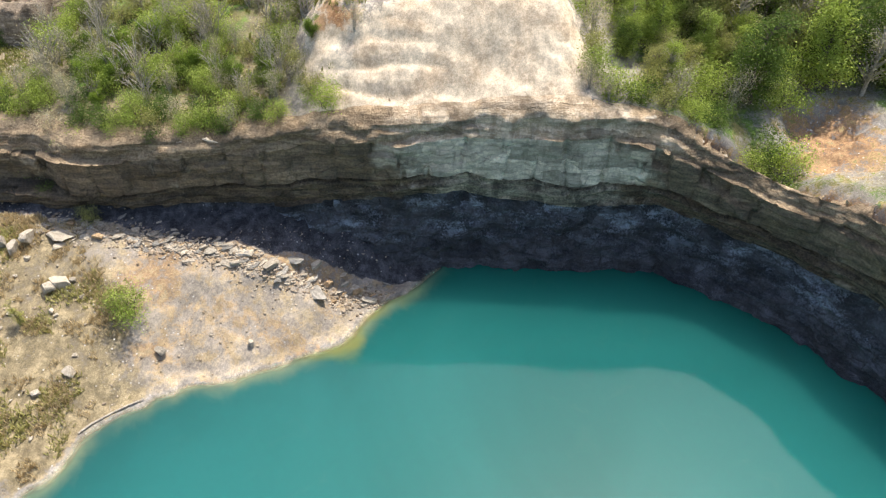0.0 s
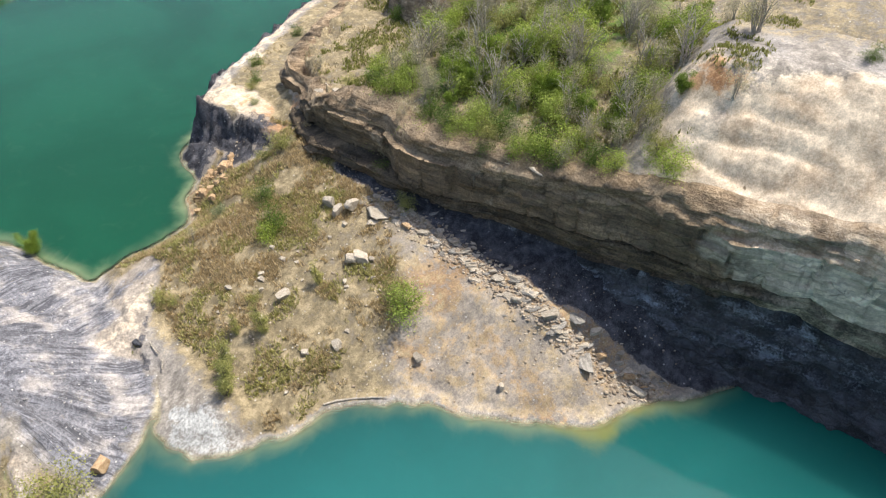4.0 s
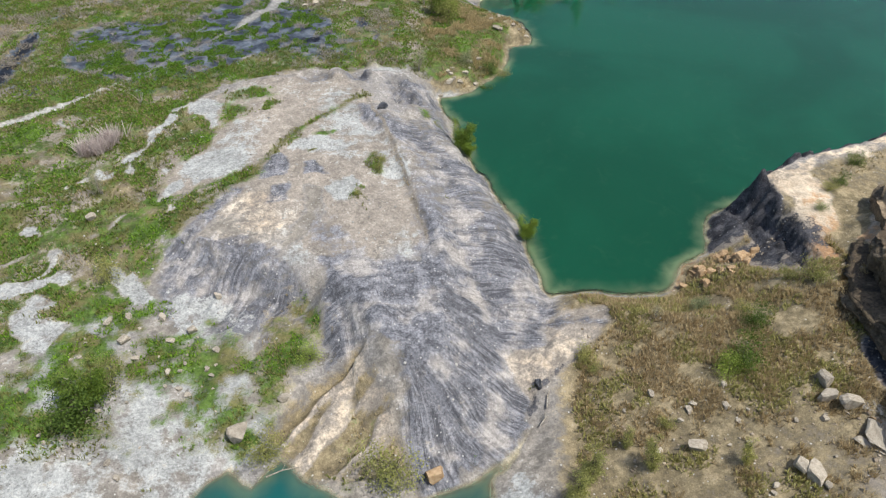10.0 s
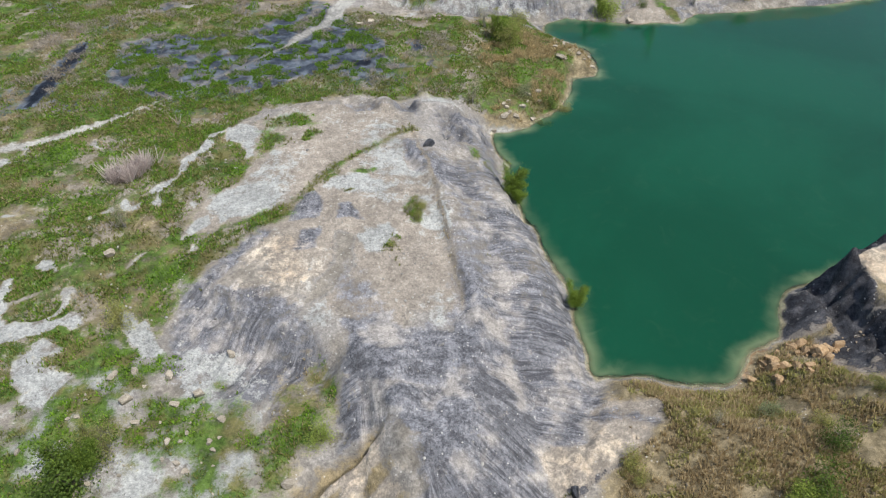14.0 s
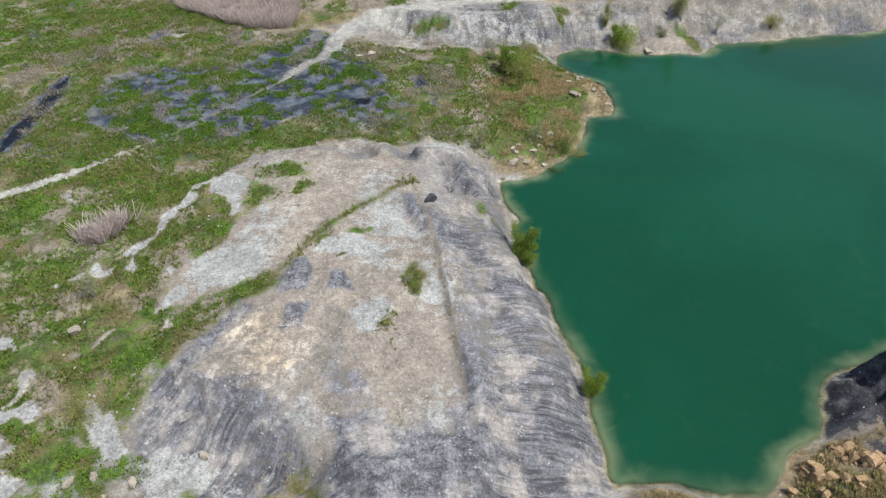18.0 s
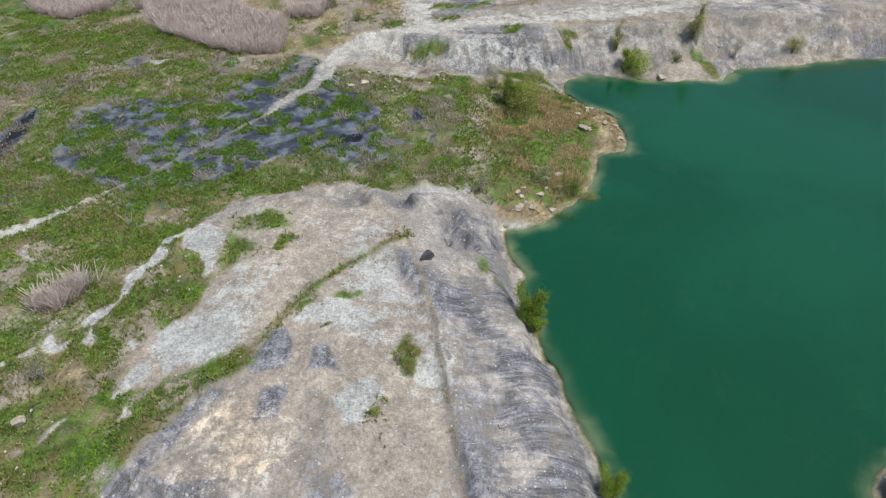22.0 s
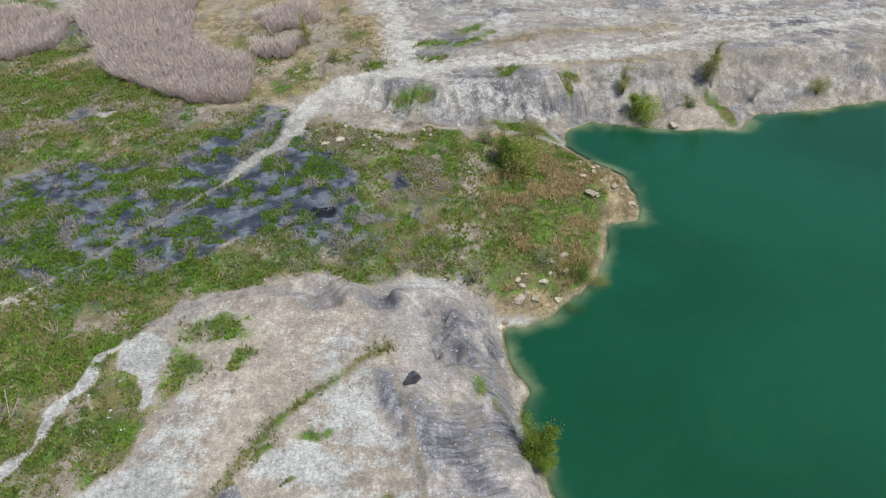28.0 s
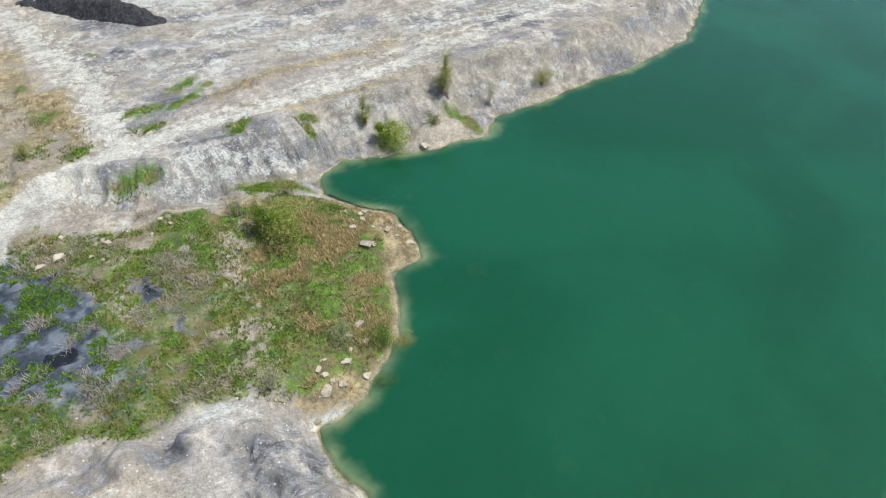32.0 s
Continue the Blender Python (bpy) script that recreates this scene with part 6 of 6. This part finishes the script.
# named single stones: place, model, half length
for x, y, k, s in ((26.4, 2.9, 0, 0.95), (25.7, 3.7, 1, 0.7), (19.6, 7.1, 2, 0.75), (30.2, 8.6, 0, 0.85), (30.6, 9.9, 1, 0.8), (31.2, 7.6, 2, 0.8), (18.1, -0.5, 3, 0.5), (16.3, 1.6, 1, 0.45), (21.2, -7.0, 2, 0.5),
                   (22.6, -14.6, 1, 0.4), (20.4, 10.4, 3, 0.35), (-3.1, 8.9, 2, 1.0), (-15.6, 13.8, 3, 1.0), (-18.9, 28.9, 0, 0.45), (-12, 16.6, 2, 0.5), (-20.6, 24.6, 1, 0.5), (-23.6, 26.4, 0, 0.5), (33.4, 106.6, 3, 0.8),
                   (-33, 40.5, 2, 0.5), (-11, 97, 0, 0.6), (-26.5, 24, 1, 0.6)):
    put(BOULDERS[k], x, y, (s, s * rocks.uniform(0.65, 0.9), s * rocks.uniform(0.6, 0.9)), rocks.uniform(0, 360), s * 0.18, "stones on the slope", "", rocks.uniform(-8, 8))
put(BROWN[0], -0.2, 8.5, (1.0, 0.7, 0.7), 20, 0.15, "", "pinkish sandstone block at the water's edge")
COAL_BLOCK = rock("boulder", "black shale block lying on the pale crest", "boulder", 640, COALROCK)
put(COAL_BLOCK, -1.5, 59.6, (0.75, 0.55, 0.5), 30, 0.1)
put(COAL_BLOCK, 9.6, 16.0, (0.5, 0.4, 0.3), 80, 0.1)
put(SLABS[0], 32.0, 5.3, (1.9, 1.0, 1.0), 65, 0.1, "talus under the cliff", "", 8)
put(SLABS[2], 28.2, -19.6, (1.6, 0.9, 0.9), 30, 0.1, "talus under the cliff", "", 10)
put(SLABS[3], 30.6, -17.4, (1.2, 0.6, 0.9), 75, 0.1, "talus under the cliff", "", 14)
EDGE = [(33.6, 7.0), (33.0, 3.0), (32.6, -1.0), (31.8, -5.0), (30.8, -9.8), (30.0, -15.0), (29.4, -20.5), (30.4, -25.0)]
for step in curved(EDGE, 0.3):
    for n in range(3):
        k, s = rocks.integers(0, 3), 0.14 + 0.5 * rocks.random() ** 3
        models = (SLABS if rocks.random() < 0.8 else BROWN if rocks.random() < 0.3 else BOULDERS)
        x, y = step[0] + rocks.normal(-0.5, 0.75), step[1] + rocks.normal(0, 0.5)
        put(models[k], x, y, (s * 1.3, s * rocks.uniform(0.5, 0.9), s * rocks.uniform(0.45, 0.8)), rocks.uniform(70, 150), s * 0.12, "talus under the cliff", "", rocks.uniform(-22, 22))
for x, y in scatter(rocks, 45, [(26.5, 26.5), (30, 30.5), (33, 31.5), (35, 29), (33, 26), (29, 25.5)]):
    s = 0.2 + 0.55 * rocks.random() ** 2
    put(BROWN[rocks.integers(0, 3)], x, y, (s, s * rocks.uniform(0.6, 0.9), s * rocks.uniform(0.5, 0.8)), rocks.uniform(0, 360), s * 0.12, "ochre blocks on the isthmus", "", rocks.uniform(-18, 18))
for x, y in scatter(rocks, 40, [(12, -4), (17, -1), (27, -2), (30, 6), (26, 20), (17, 18), (10, 4)]):
    s = 0.14 + 0.25 * rocks.random() ** 2
    put(BOULDERS[rocks.integers(0, 4)], x, y, (s, s * 0.8, s * 0.7), rocks.uniform(0, 360), s * 0.12, "stones on the slope", "", rocks.uniform(-10, 10))
for x, y in [*scatter(rocks, 24, [(18, 88), (24, 87), (24, 93), (20, 97), (17, 94)]), *scatter(rocks, 22, [(7, 70), (12, 72), (16, 77), (12, 79), (7, 75)]), *scatter(rocks, 26, [(-14, 95), (-4, 95), (8, 100), (4, 104), (-10, 102)]),
             *scatter(rocks, 60, [(-24, 10), (-15, 13), (-19, 26), (-31, 28), (-34, 16)])]:
    s = 0.13 + (0.5 if y > 60 else 0.26) * rocks.random() ** 2
    put(BOULDERS[rocks.integers(0, 4)], x, y, (s, s * 0.75, s * 0.55), rocks.uniform(0, 360), s * 0.15, "pale blocks on the spoil", "", rocks.uniform(-12, 12))
CREAM = [rock("slab", "cream sandstone ledge weathering out of the slope", "rock slab", 630 + k, CREAM_STONE, 10, 0.5) for k in range(2)]
for y in np.arange(-57, 19, 1.3):
    n = int(np.argmin(np.abs(CY - y) + 100 * (CX < 25)))
    o = rocks.uniform(-2.3, -0.9) - SET[n]
    s = 0.2 + 0.5 * rocks.random() ** 1.8
    x0, y0 = CX[n] + OUTX[n] * o, y + rocks.uniform(-0.4, 0.4)
    put((CREAM if -48 < y < -18 else SLABS)[rocks.integers(0, 2)], x0, y0, (s * rocks.uniform(0.6, 1), s * rocks.uniform(0.9, 1.7), s * rocks.uniform(0.45, 0.8)), rocks.uniform(-20, 20), s * 0.1, "broken blocks on the rim", "", rocks.uniform(-8, 8), CT[n] - 0.1 + 0.25 * min(0, o + SET[n] + 1.3))
for model in (*BOULDERS, *BROWN, *SLABS, *CREAM, COAL_BLOCK):
    drop(model)


# ---- upper rock block, spoil heap, fallen log ----
def lump(name, material, label, category, cx, cy, rx, ry, tall, seed, turn=0.0, sharp=0.25, grain_size=3.0, step=0.35, parent=None, terrace=0.0):
    """A mass of rock or spoil with steep sides, set into the ground."""
    n, m = int(2 * rx / step) + 1, int(2 * ry / step) + 1
    u, v = np.meshgrid(np.linspace(-1, 1, n), np.linspace(-1, 1, m))
    c, s = math.cos(radians(turn)), math.sin(radians(turn))
    x, y = cx + u * rx * c - v * ry * s, cy + u * rx * s + v * ry * c
    r = np.sqrt(u * u + v * v) + 0.16 * rough(x, y, grain_size * 1.6, seed, 3)
    h = tall * smooth(0.95, 0.95 - sharp, r) * (1 + 0.22 * rough(x, y, grain_size, seed + 1, 4))
    if terrace:
        h = h + 0.7 * (np.round(h / terrace) * terrace - h)
    z = height(x, y) + h + 0.10 * tall * rough(x, y, grain_size * 0.3, seed + 2, 3) * (h > 0.15) - 0.25 * (h <= 0.15)
    ob = part(name, (np.stack([x, y, z], -1).reshape(-1, 3), grid_faces(m, n)), material, parent)
    return tagged(ob, label, category) if not parent else ob


for label, cx, cy, rx, ry, tall, seed, turn in (("brown sandstone outcrop above the grassy bench", 71, 22, 9.5, 8.0, 4.4, 701, 35), ("tan sandstone knoll beside the sand slope", 84, 8, 10, 7.0, 4.2, 703, 10)):
    outcrop = tagged(new("rock_outcrop"), label, "rock outcrop")
    lump("rock_face", OUTCROP, "", "", cx, cy, rx, ry, tall, seed, turn, 0.13, 4.0, 0.35, outcrop, 1.6)
    lump("top_slab", CAPROCK, "", "", cx + 0.8, cy - 0.3, rx * 0.78, ry * 0.74, tall + 0.35, seed + 1, turn, 0.08, 4.0, 0.35, outcrop, 1.3)
lump("spoil_heap", SPOIL, "long low heap of black coal spoil", "spoil heap", -2.5, 160.5, 18, 3.8, 2.4, 705, -43, 0.75, 2.2, 0.3)
log = tagged(new("fallen_log"), "bleached fallen tree trunk lying at the water's edge", "log")
log.location = (15.6, -4.5, 0)
part("trunk", tube([(-1.9, 2.2, 0.12), (-1.0, 1.5, 0.14), (0.1, 0.25, 0.12), (0.9, -0.9, 0.16), (1.5, -2.0, 0.22)], [0.10, 0.11, 0.10, 0.08, 0.05], 7), DEADWOOD, log)
part("branch", tube([(0.1, 0.25, 0.12), (0.5, 0.5, 0.25), (0.8, 0.55, 0.4)], [0.05, 0.03, 0.012], 5), DEADWOOD, log)
for x, y, a, size in ((10.2, 14.6, 70, 1.2), (9.6, 12.6, 40, 0.9), (-12, 10.4, 15, 1.3), (31.5, -25.6, 60, 1.0)):
    stick = tagged(new("dead_branch"), "bare dead branch washed up on the shore", "branch")
    stick.matrix_basis = pose(x, y, max(0.02, float(height(x, y))), 0, 0, a)
    part("stem", tube([(-size, 0, 0.05), (0, 0.1, 0.12), (size, -0.1, 0.1)], [0.07, 0.055, 0.02], 5), DEADWOOD, stick)
    part("twig", tube([(0, 0.1, 0.12), (0.4, 0.5, 0.3)], [0.03, 0.01], 4), DEADWOOD, stick)
